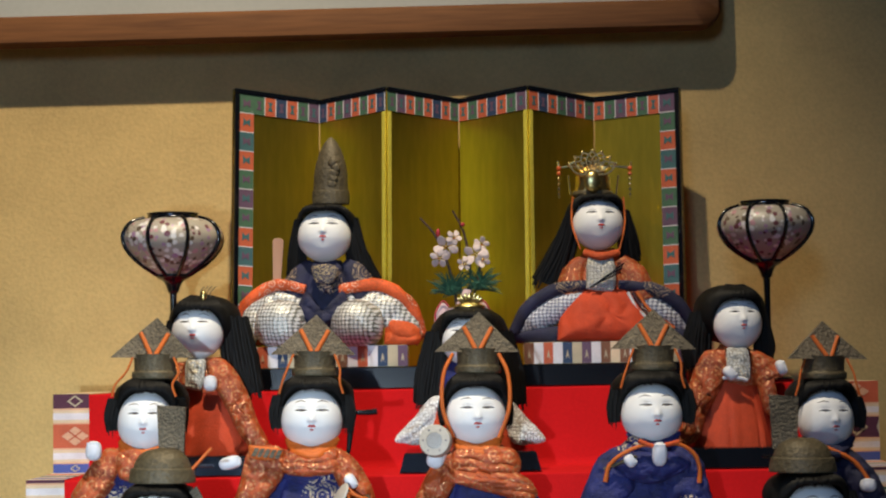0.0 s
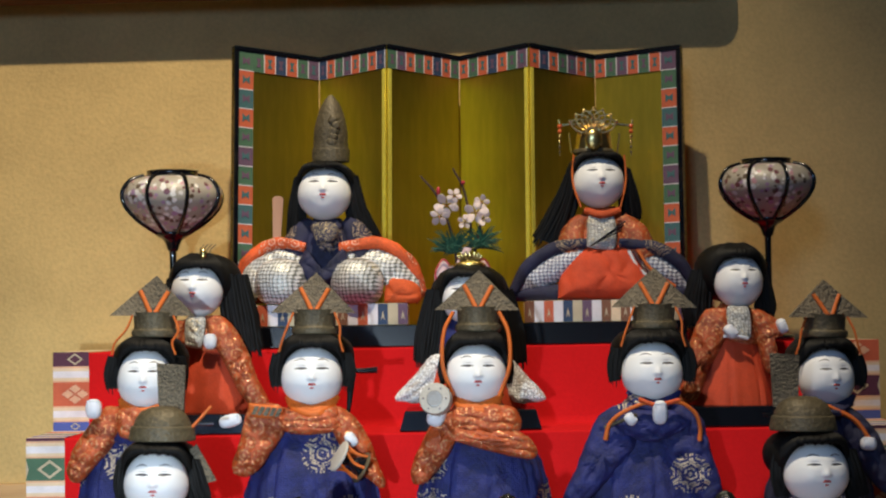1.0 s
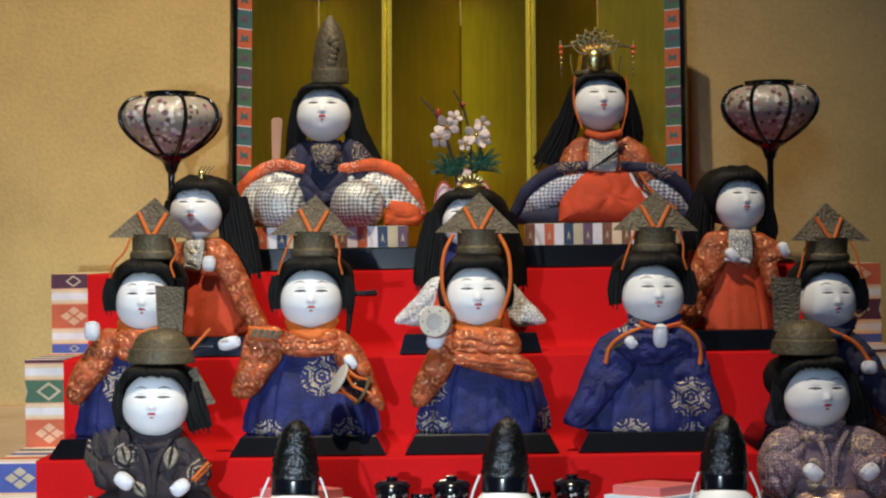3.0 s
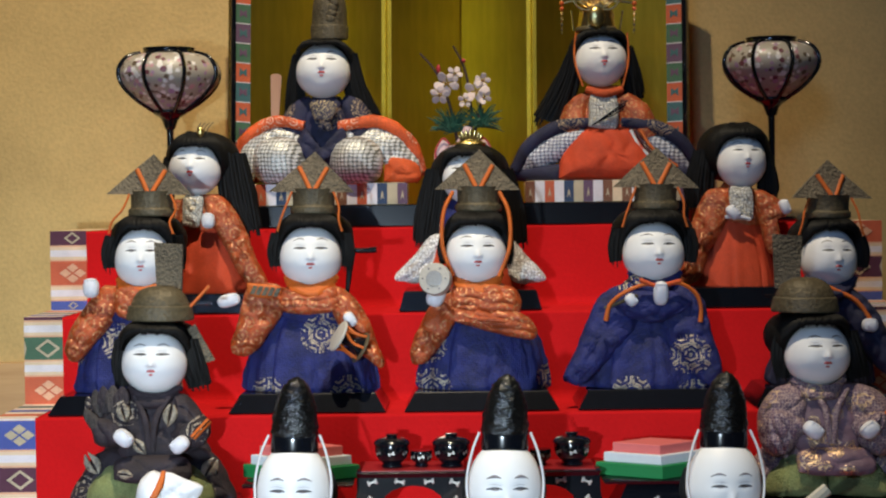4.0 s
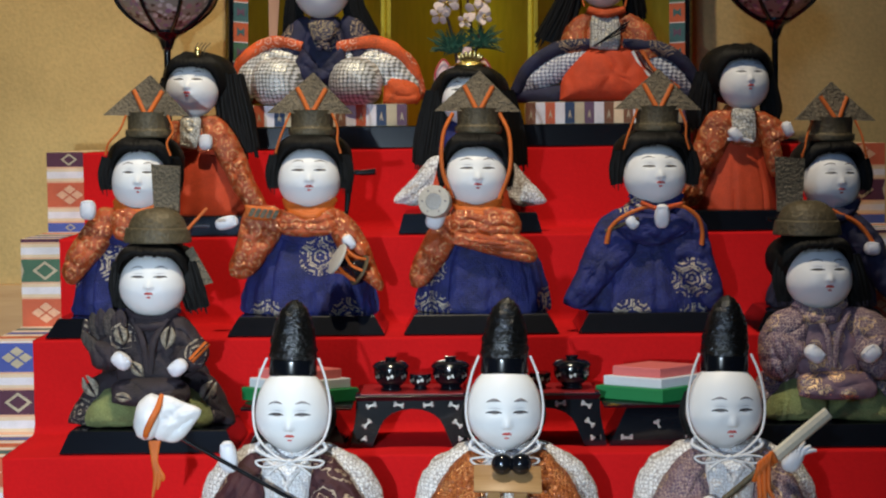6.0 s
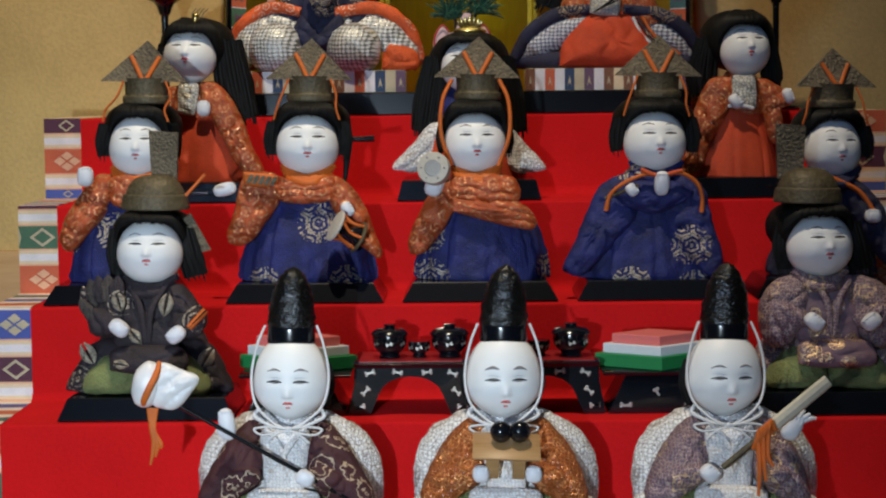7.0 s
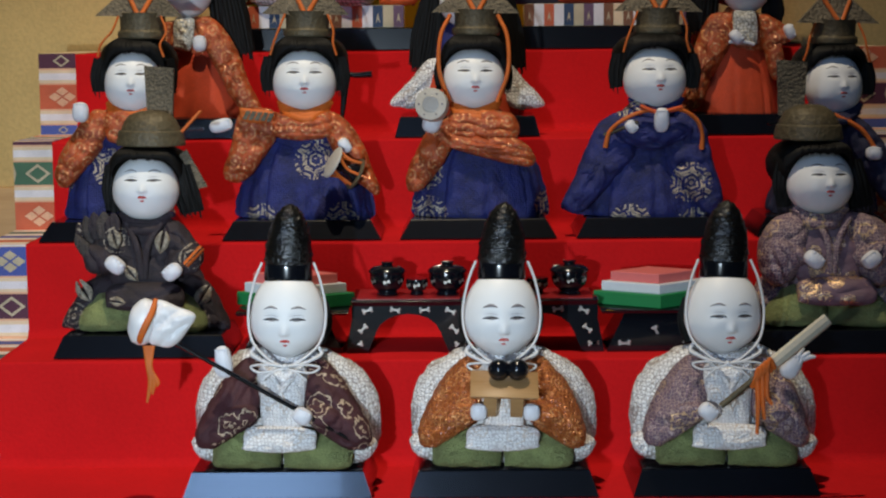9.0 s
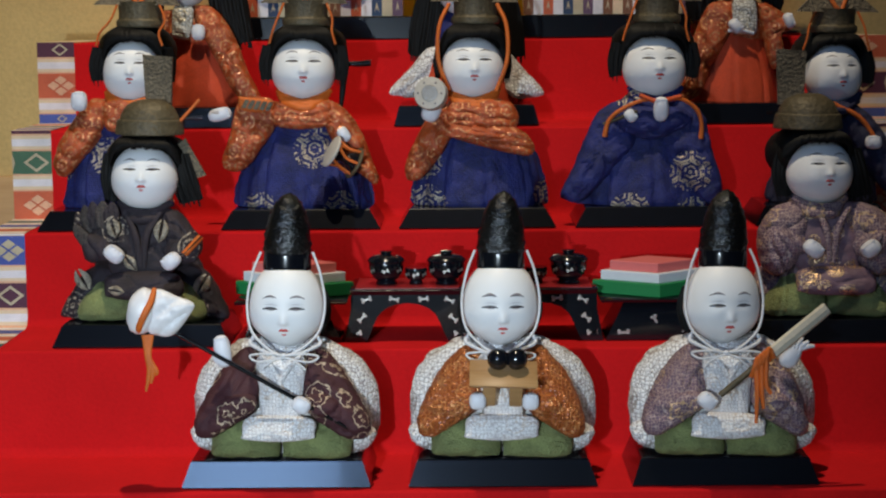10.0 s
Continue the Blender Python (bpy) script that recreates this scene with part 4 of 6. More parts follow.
# the empress-style doll
b = Build(0.00078)
b.rev((0, 0, 0), [(80, 0), (82, 20), (70, 55), (48, 84), (40, 92)], ORANGERED, 0.55, 9, 0.03, seg=96)
b.cloth([(-82, 2), (-78, 36), (-52, 76), (-20, 96), (26, 96), (56, 74), (84, 34), (90, 2), (0, 0)], -30, 28, ORANGERED, 0.2, [(4, 30, 8)], 0.8)
b.rev((-4, 8, 80), [(52, 0), (60, 20), (48, 50), (26, 82)], ORANGE, 0.7, rough=3, freq=0.08)
b.cloth([(-32, 90), (-6, 86), (18, 90), (16, 144), (-6, 148), (-28, 144)], -38, 8, SILVERW, 0.1, [(60, 18, 3)], 1)
b.tube([(-58, -14, 70), (-52, -12, 110), (-34, -8, 142)], [26, 24, 14], ORANGE, 0.8, rough=3, freq=0.08)
b.tube([(66, -14, 70), (54, -12, 110), (28, -8, 142)], [28, 26, 14], ORANGE, 0.8, rough=3, freq=0.08)
b.tube([(-34, -32, 154), (-6, -44, 146), (26, -32, 154)], [6, 7, 6], VERMILION, 0.8)
b.tube([(-146, -6, 12), (-114, -14, 38), (-70, -20, 64), (-26, -28, 78)], [13, 22, 22, 10], SILVERFINE, 0.8, rough=3, freq=0.08)
b.tube([(-156, -14, 16), (-130, -20, 60), (-82, -26, 90), (-22, -32, 98)], [10, 12, 12, 8], DARKNAVY, 0.9, rough=1.5)
b.tube([(-158, -4, 10), (-100, -22, 10), (-74, -26, 16)], [12, 15, 12], DARKNAVY, 0.9, rough=1.5)
b.tube([(144, -6, 16), (112, -12, 42), (72, -18, 64), (34, -26, 78)], [13, 21, 21, 9], SILVERFINE, 0.8, rough=3, freq=0.08)
b.tube([(156, -14, 26), (128, -20, 66), (84, -26, 90), (24, -32, 98)], [10, 12, 12, 8], DARKNAVY, 0.9, rough=1.5)
b.tube([(150, -8, 12), (100, -22, 8), (70, -28, 8)], [12, 14, 12], DARKNAVY, 0.9, rough=1.5)
for k in range(3):
    b.tube([(40 + 8 * k, -40, 84), (58 + 10 * k, -44, 52), (96 + 12 * k, -40, 22)], 3, (WHITECORD, MAROON, CORD)[k], 1, 6)
for k in range(3):
    b.tube([(-26 + 6 * k, -50, 92 + 4 * k), (26 + 4 * k, -54, 118 + 8 * k)], 1.2, LACQUER, 1, 6, 2)
head(b, -8, 205, 44, 46, 4, -8)
fringe(b, -10, 222, 54, 40, (-8, 206, 44, 43), 0, 4, 0.9)
locks(b, [(-50, 0, 228), (-68, 6, 165), (-96, 10, 100)], [14, 26, 36], 10, seed=6)
locks(b, [(36, 0, 228), (44, 4, 180), (50, 10, 140)], [13, 20, 22], 10, seed=7)
b.rev((-16, 0, 256), [(31, 0), (33, 5), (32, 14), (30, 32), (24, 42)], GOLD, 0.85, 12, 0.03, rough=1.5, freq=0.15)
b.rev((-16, 0, 254), [(34, 0), (36, 3), (35, 8), (32, 9)], BRONZE, 0.86)
b.ball((-18, -34, 276), (15, 6, 19), GOLD, seg=(16, 10))
for k in range(7):
    a = radians(-66 + 22 * k)
    si, co = math.sin(a), math.cos(a)
    loop = [(0, 0), (10, 16), (9, 32), (0, 42), (-9, 32), (-10, 16), (0, 0)]
    b.tube([(-18 + si * r_ + co * q, -20 - 6 * co, 294 + co * r_ * 0.85 - si * q) for q, r_ in loop], 2.0, GOLD, 1, 6, 3)
    b.ball((-18 + si * 44, -22, 294 + co * 38), (3.5, 3.5, 3.5), GOLD, seg=(8, 6))
    b.ball((-18 + si * 24, -20, 294 + co * 20), (5, 1.5, 9), GOLD, 1, (0, -66 + 22 * k, 0), seg=(10, 6))
for s in (-1, 1):
    b.tube([(-18 + s * 12, -12, 300), (-18 + s * 34, -14, 306), (-14 + s * 60, -14, 304), (-14 + s * 64, -14, 314)], 2.2, GOLD, 1, 6)
    b.tube([(-16 + s * 40, -10, 256), (-16 + s * 44, -14, 290)], 1.6, GOLD, 1, 6)
    for k in range(6):
        b.ball((-14 + s * 62, -14, 302 - 9 * k), (4.5 - 0.5 * k, 4.5 - 0.5 * k, 4.5 - 0.5 * k), (BEAD, BEAD, GOLD, GOLD, BRONZE, BRONZE)[k], seg=(10, 6))
    b.tube([(-14 + s * 62, -14, 304), (-14 + s * 62, -13, 250)], 0.8, GOLD, 1, 5, 2)
    b.tube([(-8 + s * 44, -14, 252), (-8 + s * 46, -18, 205), (-6 + s * 34, -22, 160)], 1.8, CORD, 1, 6)
doll("court_doll", b, (0.19, 0.058, TIERS[0] + 0.0598), "seated doll in orange and navy robes with gilt crown", group=PAIR)

# three court ladies
b = Build(0.00073, 0.975)
b.rev((0, 0, 0), [(72, 0), (68, 40), (54, 90), (38, 125)], ORANGERED, 0.7, 7, 0.03, rough=3, freq=0.08)
b.rev((-8, 4, 112), [(50, 0), (52, 20), (40, 44), (22, 62)], ORANGE, 0.7, rough=3, freq=0.08)
b.cloth([(-44, 120), (-28, 116), (-14, 120), (-8, 168), (-26, 172), (-42, 168)], -38, 8, SILVERW, 0.1, [(60, 16, 3)], 1)
b.cloth([(-8, 172), (18, 174), (44, 150), (66, 110), (84, 62), (106, 16), (96, 4), (74, 10), (50, 40), (28, 84), (8, 120), (-6, 150)], -36, 22, ORANGE, 0.12, [(125, 30, 9), (60, 46, 5)], 3)
b.cloth([(-44, 168), (-64, 160), (-84, 120), (-96, 70), (-84, 54), (-66, 66), (-50, 110), (-40, 140)], -30, 22, ORANGE, 0.12, [(60, 26, 8)], 3)
hand(b, 2, -48, 128, 12, 14)
head(b, -26, 219, 45, 47, -4, -12)
fringe(b, -18, 238, 66, 50, (-26, 220, 45, 44), -6, -4, 0.84)
locks(b, [(36, 4, 246), (48, 4, 170), (62, 2, 108)], [30, 38, 34], 12, seed=11)
locks(b, [(-72, 4, 240), (-76, 4, 210), (-72, 4, 190)], [12, 16, 12], 5, seed=12)
for k in range(4):
    b.tube([(-18 + 5 * k, -30, 280), (-18 + 6 * k, -34, 292), (-12 + 7 * k, -32, 302)], 0.9, BRONZE, 1, 6)
b.ball((-12, -42, 284), (6, 4, 10), GOLD, seg=(10, 6))
doll("court_lady_doll", b, (-0.326, -0.07, TIERS[1] + 0.0263), "standing doll in orange brocade with long black hair and red skirt", group=MAIDS)

b = Build(0.00073, 0.92)
b.rev((0, 0, 0), [(86, 0), (80, 40), (62, 90), (40, 130)], ORANGERED, 0.65, 7, 0.03)
b.rev((0, 4, 100), [(56, 0), (54, 30), (40, 60), (22, 80)], NAVY, 0.7)
for s in (-1, 1):
    b.cloth([(s * 46, 104), (s * 68, 100), (s * 96, 66), (s * 130, 26), (s * 124, 14), (s * 84, 12), (s * 60, 36)], -20, 14, CAPE, 0.15, [(90 - s * 45, 22, 6)], 3)
head(b, -2, 208, 46, 45, -10, -8)
fringe(b, 0, 220, 70, 56, (-2, 208, 46, 45), -2, -10, 0.84)
for s in (-1, 1):
    locks(b, [(s * 56, 6, 226), (s * 64, 8, 150), (s * 74, 8, 84)], [22, 34, 30], 10, seed=15 + s)
b.rev((0, -8, 270), [(26, 0), (28, 5), (18, 10), (6, 15)], GOLD, 0.6)
for k in range(7):
    a = radians(-60 + 20 * k)
    b.tube([(0, -12, 270), (18 * math.sin(a), -20, 280 + 8 * math.cos(a)), (24 * math.sin(a), -22, 282 + 18 * math.cos(a))], [1.8, 4, 2.2], GOLD, 0.5, 6, 3)
doll("court_lady_doll", b, (0.006, -0.072, TIERS[1] + 0.0263), "seated doll with long black hair, gilt comb and white sleeves", group=MAIDS)

b = Build(0.00073, 0.975)
b.rev((-10, 0, 0), [(78, 0), (72, 40), (58, 85), (44, 122)], ORANGERED, 0.7, 8, 0.035, seg=96)
b.rev((0, 4, 108), [(52, 0), (54, 20), (42, 50), (22, 74)], ORANGE, 0.7, rough=3, freq=0.08)
b.cloth([(-18, 122), (2, 116), (22, 122), (20, 172), (0, 176), (-18, 172)], -38, 8, SILVERW, 0.1, [(60, 16, 3)], 1)
b.cloth([(-18, 172), (-50, 172), (-72, 140), (-88, 96), (-104, 40), (-116, 6), (-96, 2), (-70, 14), (-52, 60), (-28, 104), (-12, 136)], -36, 22, ORANGE, 0.12, [(60, 30, 9), (130, 46, 5)], 3)
b.cloth([(22, 172), (44, 168), (70, 152), (84, 140), (80, 124), (66, 116), (70, 84), (56, 56), (42, 74), (34, 120)], -32, 20, ORANGE, 0.12, [(110, 22, 8)], 3)
hand(b, -14, -50, 130, 14, 10, (0, 50, 0))
hand(b, 76, -42, 140, 14, 9, (0, 70, 0))
b.tube([(-26, -45, 122), (0, -52, 122), (16, -50, 118)], 3, SKIN, 1, 6)
head(b, 6, 221, 42, 48, 8, -12)
fringe(b, -2, 238, 66, 54, (6, 222, 42, 45), -6, 8, 0.86)
locks(b, [(-56, 6, 240), (-64, 6, 180), (-64, 6, 140)], [20, 30, 26], 10, seed=21)
locks(b, [(48, 8, 240), (56, 10, 180), (56, 10, 150)], [14, 22, 18], 8, seed=22)
doll("court_lady_doll", b, (0.346, -0.07, TIERS[1] + 0.0263), "standing doll in orange brocade with outstretched hands and red skirt", group=MAIDS)


# five musicians
def musician(at, label, skirt_mat, top_mat, face_yaw=0.0, hat_turn=0.0, hx=0.0, extra=None, bottom=118, hair_w=70, fw=53, hat_dx=4, cords=False, low=0.952):
    b = Build(0.000683, low)
    b.rev((0, 0, 0), [(bottom * 0.99, 0), (bottom * 1.01, 8), (bottom * 0.99, 25), (bottom * 0.93, 58), (bottom * 0.83, 95), (bottom * 0.7, 122), (bottom * 0.54, 143), (bottom * 0.44, 158)], skirt_mat, 0.58, 9, 0.03, seg=160, rough=4, freq=0.035)
    for k in range(4):
        b.tube([(hx * 0.5 - 50, -30, 150 - 3 * k), (hx * 0.5, -46, 143 - 5 * k), (hx * 0.5 + 50, -30, 150 - 3 * k)], [4, 6, 4], skirt_mat, 0.7, 8, rough=1.5)
    b.rev((hx * 0.5, 4, 138), [(50, 0), (55, 18), (48, 42), (32, 60), (20, 74)], top_mat, 0.75, rough=2.5)
    for k in range(3):
        b.tube([(hx - 44 + 3 * k, -20 - 4 * k, 208 - 6 * k), (hx - 22, -38 - 3 * k, 193 - 5 * k), (hx + 4 * k, -46 - 3 * k, 186 - 5 * k), (hx + 24, -38 - 3 * k, 193 - 4 * k), (hx + 46 - 3 * k, -20 - 4 * k, 208 - 7 * k)], [5, 7, 8, 7, 5], CORD if top_mat is ORANGE else top_mat, 0.7, 10, rough=2.5, freq=0.12)
    if extra:
        extra(b)
    head(b, hx, 243, fw, 55, face_yaw, -12, 0.3)
    fringe(b, hx + 2, 278, hair_w, 52, (hx, 246, fw, 51), 0, face_yaw, 0.95)
    for s in (-1, 1):
        locks(b, [(hx + s * (hair_w - 12), -4, 285), (hx + s * (hair_w - 6), -6, 255), (hx + s * (hair_w - 8), -6, 226)], [14, 15, 13], 6, seed=30 + s)
    peak_hat(b, hx + hat_dx, 322, 146, 74, 39, 46, -2, hat_turn)
    if cords:
        for s in (-1, 1):
            b.tube([(hx + s * 40, -30, 358), (hx + s * 56, -44, 320), (hx + s * 58, -50, 260), (hx + s * 40, -46, 205)], 3.6, CORD, 1, 8)
    else:
        for s in (-1, 1):
            b.tube([(hx + hat_dx + s * 36, -22, 362), (hx + hat_dx + s * 46, -30, 335), (hx + s * 50, -34, 312), (hx + s * 56, -34, 290)], 2.0, CORD, 1, 8)
    return doll("musician_doll", b, at, label, group=BAND5)


def arms_first(b):
    b.cloth([(-12, 196), (-40, 192), (-62, 168), (-90, 118), (-100, 82), (-92, 60), (-76, 58), (-54, 84), (-22, 124), (-6, 160)], -34, 26, ORANGE, 0.2, [(60, 26, 9), (-20, 34, 5)], 3)
    b.cloth([(30, 196), (58, 184), (82, 150), (88, 112), (66, 92), (44, 104), (24, 140), (14, 176)], -30, 26, ORANGE, 0.2, [(120, 24, 9)], 3)
    b.cloth([(-10, 192), (36, 194), (44, 160), (30, 138), (-4, 140), (-16, 166)], -46, 14, ORANGE, 0.15, [(75, 22, 6)], 2)
    hand(b, -53, -52, 192, 14, 18)


def arms_open(b):
    b.cloth([(-52, 192), (-36, 178), (-40, 150), (-62, 112), (-86, 78), (-110, 62), (-130, 70), (-132, 92), (-122, 122), (-116, 156), (-108, 186), (-80, 196)], -40, 26, ORANGE, 0.12, [(70, 30, 9), (20, 40, 6)], 3)
    b.cloth([(36, 194), (60, 186), (84, 164), (104, 130), (120, 86), (132, 54), (124, 44), (104, 58), (80, 78), (60, 108), (40, 144), (30, 172)], -38, 24, ORANGE, 0.14, [(130, 24, 9), (40, 36, 5)], 3)
    b.cloth([(-46, 190), (0, 176), (44, 190), (52, 164), (44, 146), (0, 140), (-44, 146), (-50, 168)], -46, 16, ORANGE, 0.2, [(90, 13, 5), (30, 40, 4)], 2.5)
    b.cloth([(-104, 198), (-52, 192), (-46, 178), (-70, 170), (-100, 176)], -62, 7, CORD, 0.0, [(0, 14, 3)], 1.5)
    for k in range(5):
        b.slab([(-98 + 10 * k, 178 - k), (-91 + 10 * k, 177 - k), (-84 + 10 * k, 192 - k), (-91 + 10 * k, 193 - k)], -71, -66, BRONZE)
    hand(b, -137, -46, 165, 12, 20, (0, 75, 0))
    hand(b, 74, -66, 132, 14, 10, (0, 60, 0))
    b.tube([(60, 8, 270), (68, 4, 226), (64, 0, 170)], [6, 6, 3], HAIR, 0.6)
    b.tube([(56, 10, 256), (90, 8, 254), (116, 6, 256)], [4, 5, 6], LACQUER, 1, 8)


def arms_crossed(b):
    b.cloth([(-50, 178), (-70, 168), (-92, 150), (-110, 112), (-124, 76), (-120, 46), (-100, 48), (-80, 70), (-62, 94), (-48, 120), (-40, 150)], -42, 25, ORANGE, 0.12, [(60, 26, 9), (0, 40, 5)], 3)
    b.cloth([(-54, 146), (-52, 180), (0, 190), (52, 184), (66, 160), (60, 140), (20, 134), (-24, 138)], -46, 22, ORANGE, 0.22, [(80, 16, 7), (40, 44, 4)], 3)
    b.cloth([(-56, 126), (-52, 148), (0, 146), (56, 144), (84, 124), (94, 104), (84, 92), (60, 94), (26, 102), (-24, 116)], -58, 20, ORANGE, 0.1, [(70, 20, 7)], 3)
    b.tube([(-46, -50, 150), (-20, -72, 132), (30, -76, 126), (80, -62, 110)], [3, 4, 4, 3], ORANGE, 0.8, rough=1)
    hand(b, -80, -66, 172, 16, 22, (0, 20, 0))


def arms_flute(b):
    b.cloth([(-20, 190), (-56, 182), (-86, 158), (-104, 118), (-124, 66), (-144, 22), (-134, 8), (-110, 8), (-76, 40), (-36, 84), (-12, 118), (-6, 156)], -44, 26, NAVY, 0.2, [(60, 34, 10), (10, 50, 6)], 3)
    b.cloth([(44, 190), (72, 184), (98, 158), (110, 104), (128, 36), (120, 12), (96, 10), (56, 58), (26, 108), (24, 156)], -44, 26, NAVY, 0.2, [(125, 34, 10), (170, 50, 6)], 3)
    b.cloth([(-58, 150), (-30, 172), (12, 176), (60, 172), (76, 150), (50, 132), (12, 118), (-34, 128)], -54, 18, NAVY, 0.15, [(60, 26, 6), (120, 30, 6)], 2.5)
    hand(b, 20, -76, 172, 13, 22, (10, 0, 0))
    hand(b, -30, -74, 160, 12, 10, (0, 50, 0))
    b.tube([(-72, -60, 122), (-66, -66, 150), (-44, -74, 172), (-6, -74, 188), (20, -74, 184)], [4.5, 3.6, 3.4, 3.4, 3.4], CORD, 1, 8)
    b.tube([(20, -74, 184), (52, -72, 190), (80, -66, 172), (90, -62, 146), (90, -58, 120)], [3.4, 3.4, 3.6, 3.6, 4.5], CORD, 1, 8)
    b.tube([(-16, -74, 196), (14, -78, 186), (54, -72, 194)], 4, VERMILION, 1, 8)
    b.tube([(-74, -62, 144), (-20, -80, 168)], 3.4, BRONZE, 1, 8)


def arms_last(b):
    b.cloth([(-20, 194), (-48, 182), (-76, 140), (-84, 96), (-60, 84), (-34, 110), (-12, 150)], -36, 26, DARKNAVY, 0.15, [(60, 28, 9)], 3)
    b.cloth([(26, 196), (60, 180), (92, 140), (112, 90), (128, 30), (112, 16), (84, 40), (56, 90), (30, 140)], -36, 30, DARKNAVY, 0.15, [(125, 28, 10), (60, 44, 5)], 3)
    b.tube([(4, -50, 190), (50, -54, 164), (80, -52, 120)], 4.5, CORD, 1, 8)
    hand(b, 72, -66, 118, 14, 13)


DECK3 = TIERS[2] + 0.0233
musician((-0.406, -0.225, DECK3), "kneeling doll in orange brocade top and navy skirt, brown peaked hat", NAVY, ORANGE, 4, 0, 30, arms_first, 92, 68, 48, 14)
musician((-0.187, -0.225, DECK3), "kneeling drummer doll, orange brocade top, navy skirt, brown peaked hat", NAVY, ORANGE, 4, 0, 2, arms_open)
musician((0.019, -0.225, DECK3), "kneeling doll in crossed orange sleeves with peaked hat and cords", NAVY, ORANGE, 4, 0, -12, arms_crossed, 116, 60, 53, 4, True)
musician((0.212, -0.225, DECK3), "kneeling flute player doll in navy robe with orange cords", NAVY, NAVY, 6, 0, 14, arms_flute, 124, 72, 53, 4)
musician((0.421, -0.225, DECK3), "kneeling doll in dark navy robe with orange cord, brown peaked hat", DARKNAVY, DARKNAVY, 12, 14, 12, arms_last, 92, 66, 48, 0, False, 0.89)


# two guards
def guard(at, label, robe, gold, side, hx, hat_dx, fyaw):
    b = Build(0.000625, 0.952)
    s = side
    b.rev((0, 26, 0), [(128, 0), (128, 20), (104, 70), (80, 120), (60, 165), (40, 195), (24, 208)], robe, 0.45, 6, 0.05, rough=5, freq=0.075)
    for q in (-1, 1):
        b.cloth([(q * 44, 92), (q * 78, 98), (q * 108, 82), (q * 132, 44), (q * 148, 6), (q * 128, 0), (q * 96, 2), (q * 66, 40)], -10, 34, robe, 0.3, [(90 - q * 35, 30, 9)], 3)
        b.cloth([(q * 2, 4), (q * 60, 1), (q * 104, 3), (q * 112, 22), (q * 98, 48), (q * 76, 70), (q * 40, 72), (q * 4, 60)], -36, 40, GREEN, 0.5, [(80, 44, 6)], 3)
        if s < 0:
            b.cloth([(q * 38, 206), (q * 62, 198), (q * 84, 172), (q * 104, 144), (q * 98, 118), (q * 74, 104), (q * 48, 110), (q * 36, 140), (q * 30, 180)], -30, 30, robe, 0.2, [(90 - q * 40, 24, 9)], 3)
        else:
            b.cloth([(q * 34, 206), (q * 72, 202), (q * 102, 184), (q * 120, 150), (q * 118, 100), (q * 96, 74), (q * 66, 84), (q * 44, 112), (q * 30, 160)], -30, 32, robe, 0.2, [(90 - q * 35, 30, 9)], 3)
        b.cloth([(q * 104, 138), (q * 96, 158), (q * 70, 156), (q * 40, 136), (q * 42, 116), (q * 70, 106), (q * 96, 112)], -52, 18, robe, 0.0, [(90 + q * 60, 20, 7)], 2.5)
    b.cloth([(-46, 206), (0, 198), (46, 206), (60, 160), (58, 110), (50, 84), (0, 78), (-50, 84), (-58, 110), (-60, 160)], -34, 24, gold, 0.2, [(90, 40, 5), (20, 46, 4)], 3)
    b.tube([(-30, -46, 200), (-8, -62, 160), (0, -64, 100)], [4, 6, 5], robe, 0.5, 10)
    b.tube([(34, -46, 200), (12, -62, 160), (6, -64, 100)], [4, 6, 5], robe, 0.5, 10)
    hand(b, -42 if s < 0 else -32, -76, 126, 19, 14, (0, 40, 0))
    hand(b, 56 if s < 0 else 66, -76, 114 if s < 0 else 127, 18, 14, (0, -40, 0))
    b.cloth([(-58, 50), (-60, 74), (-48, 88), (0, 94), (56, 92), (74, 78), (74, 52), (40, 44), (-30, 44)], -74, 20, gold, 0.35, [(90, 26, 5)], 2.5)
    for k in range(3):
        b.tube([(hx - 46 + 4 * k, -24, 214 - 7 * k), (hx - 20, -42 - 4 * k, 200 - 6 * k), (hx + 20, -42 - 4 * k, 199 - 6 * k), (hx + 46 - 4 * k, -24, 214 - 7 * k)], [6, 8, 8, 6], robe, 0.7, 10, rough=2.5, freq=0.1)
    head(b, hx, 260, 57, 58, fyaw, -14, 0.3)
    fringe(b, hx - 2 - 10 * (s > 0), 290, 74, 52, (hx, 262, 58, 54), -4, fyaw, 0.93)
    locks(b, [(hx - 60, 0, 300), (hx - 62, -4, 256), (hx - 58, -4, 214)], [16, 20, 16], 7, seed=41)
    locks(b, [(hx + 58, 4, 300), (hx + 66, 2, 256), (hx + 78, 6, 214)], [18, 26, 24], 8, seed=42)
    zx = hx + hat_dx
    b.rev((zx, -2, 340), [(53, 0), (54, 4), (54, 20), (52, 25), (50, 32), (42, 47), (26, 58), (6, 62)], BRONZE, 0.9, rough=1.4, freq=0.09)
    b.rev((zx, -2, 338), [(59, 0), (60, 4), (57, 22), (55, 27), (50, 28)], BRONZE, 0.9)
    tx = zx + (12 if s < 0 else -26)
    b.slab([(tx - 22, 380), (tx + 22, 380), (tx + 25, 478), (tx - 27, 482)], 22, 34, FELT)
    b.tube([(zx - 70 if s > 0 else zx - 40, 6, 366), (zx + 90 if s < 0 else zx + 30, 8, 368)], 3, LACQUER, 1, 8)
    b.tube([(zx + 52, -10, 360), (zx + 88, -4, 402)], 3, CORD, 1, 6) if s < 0 else None
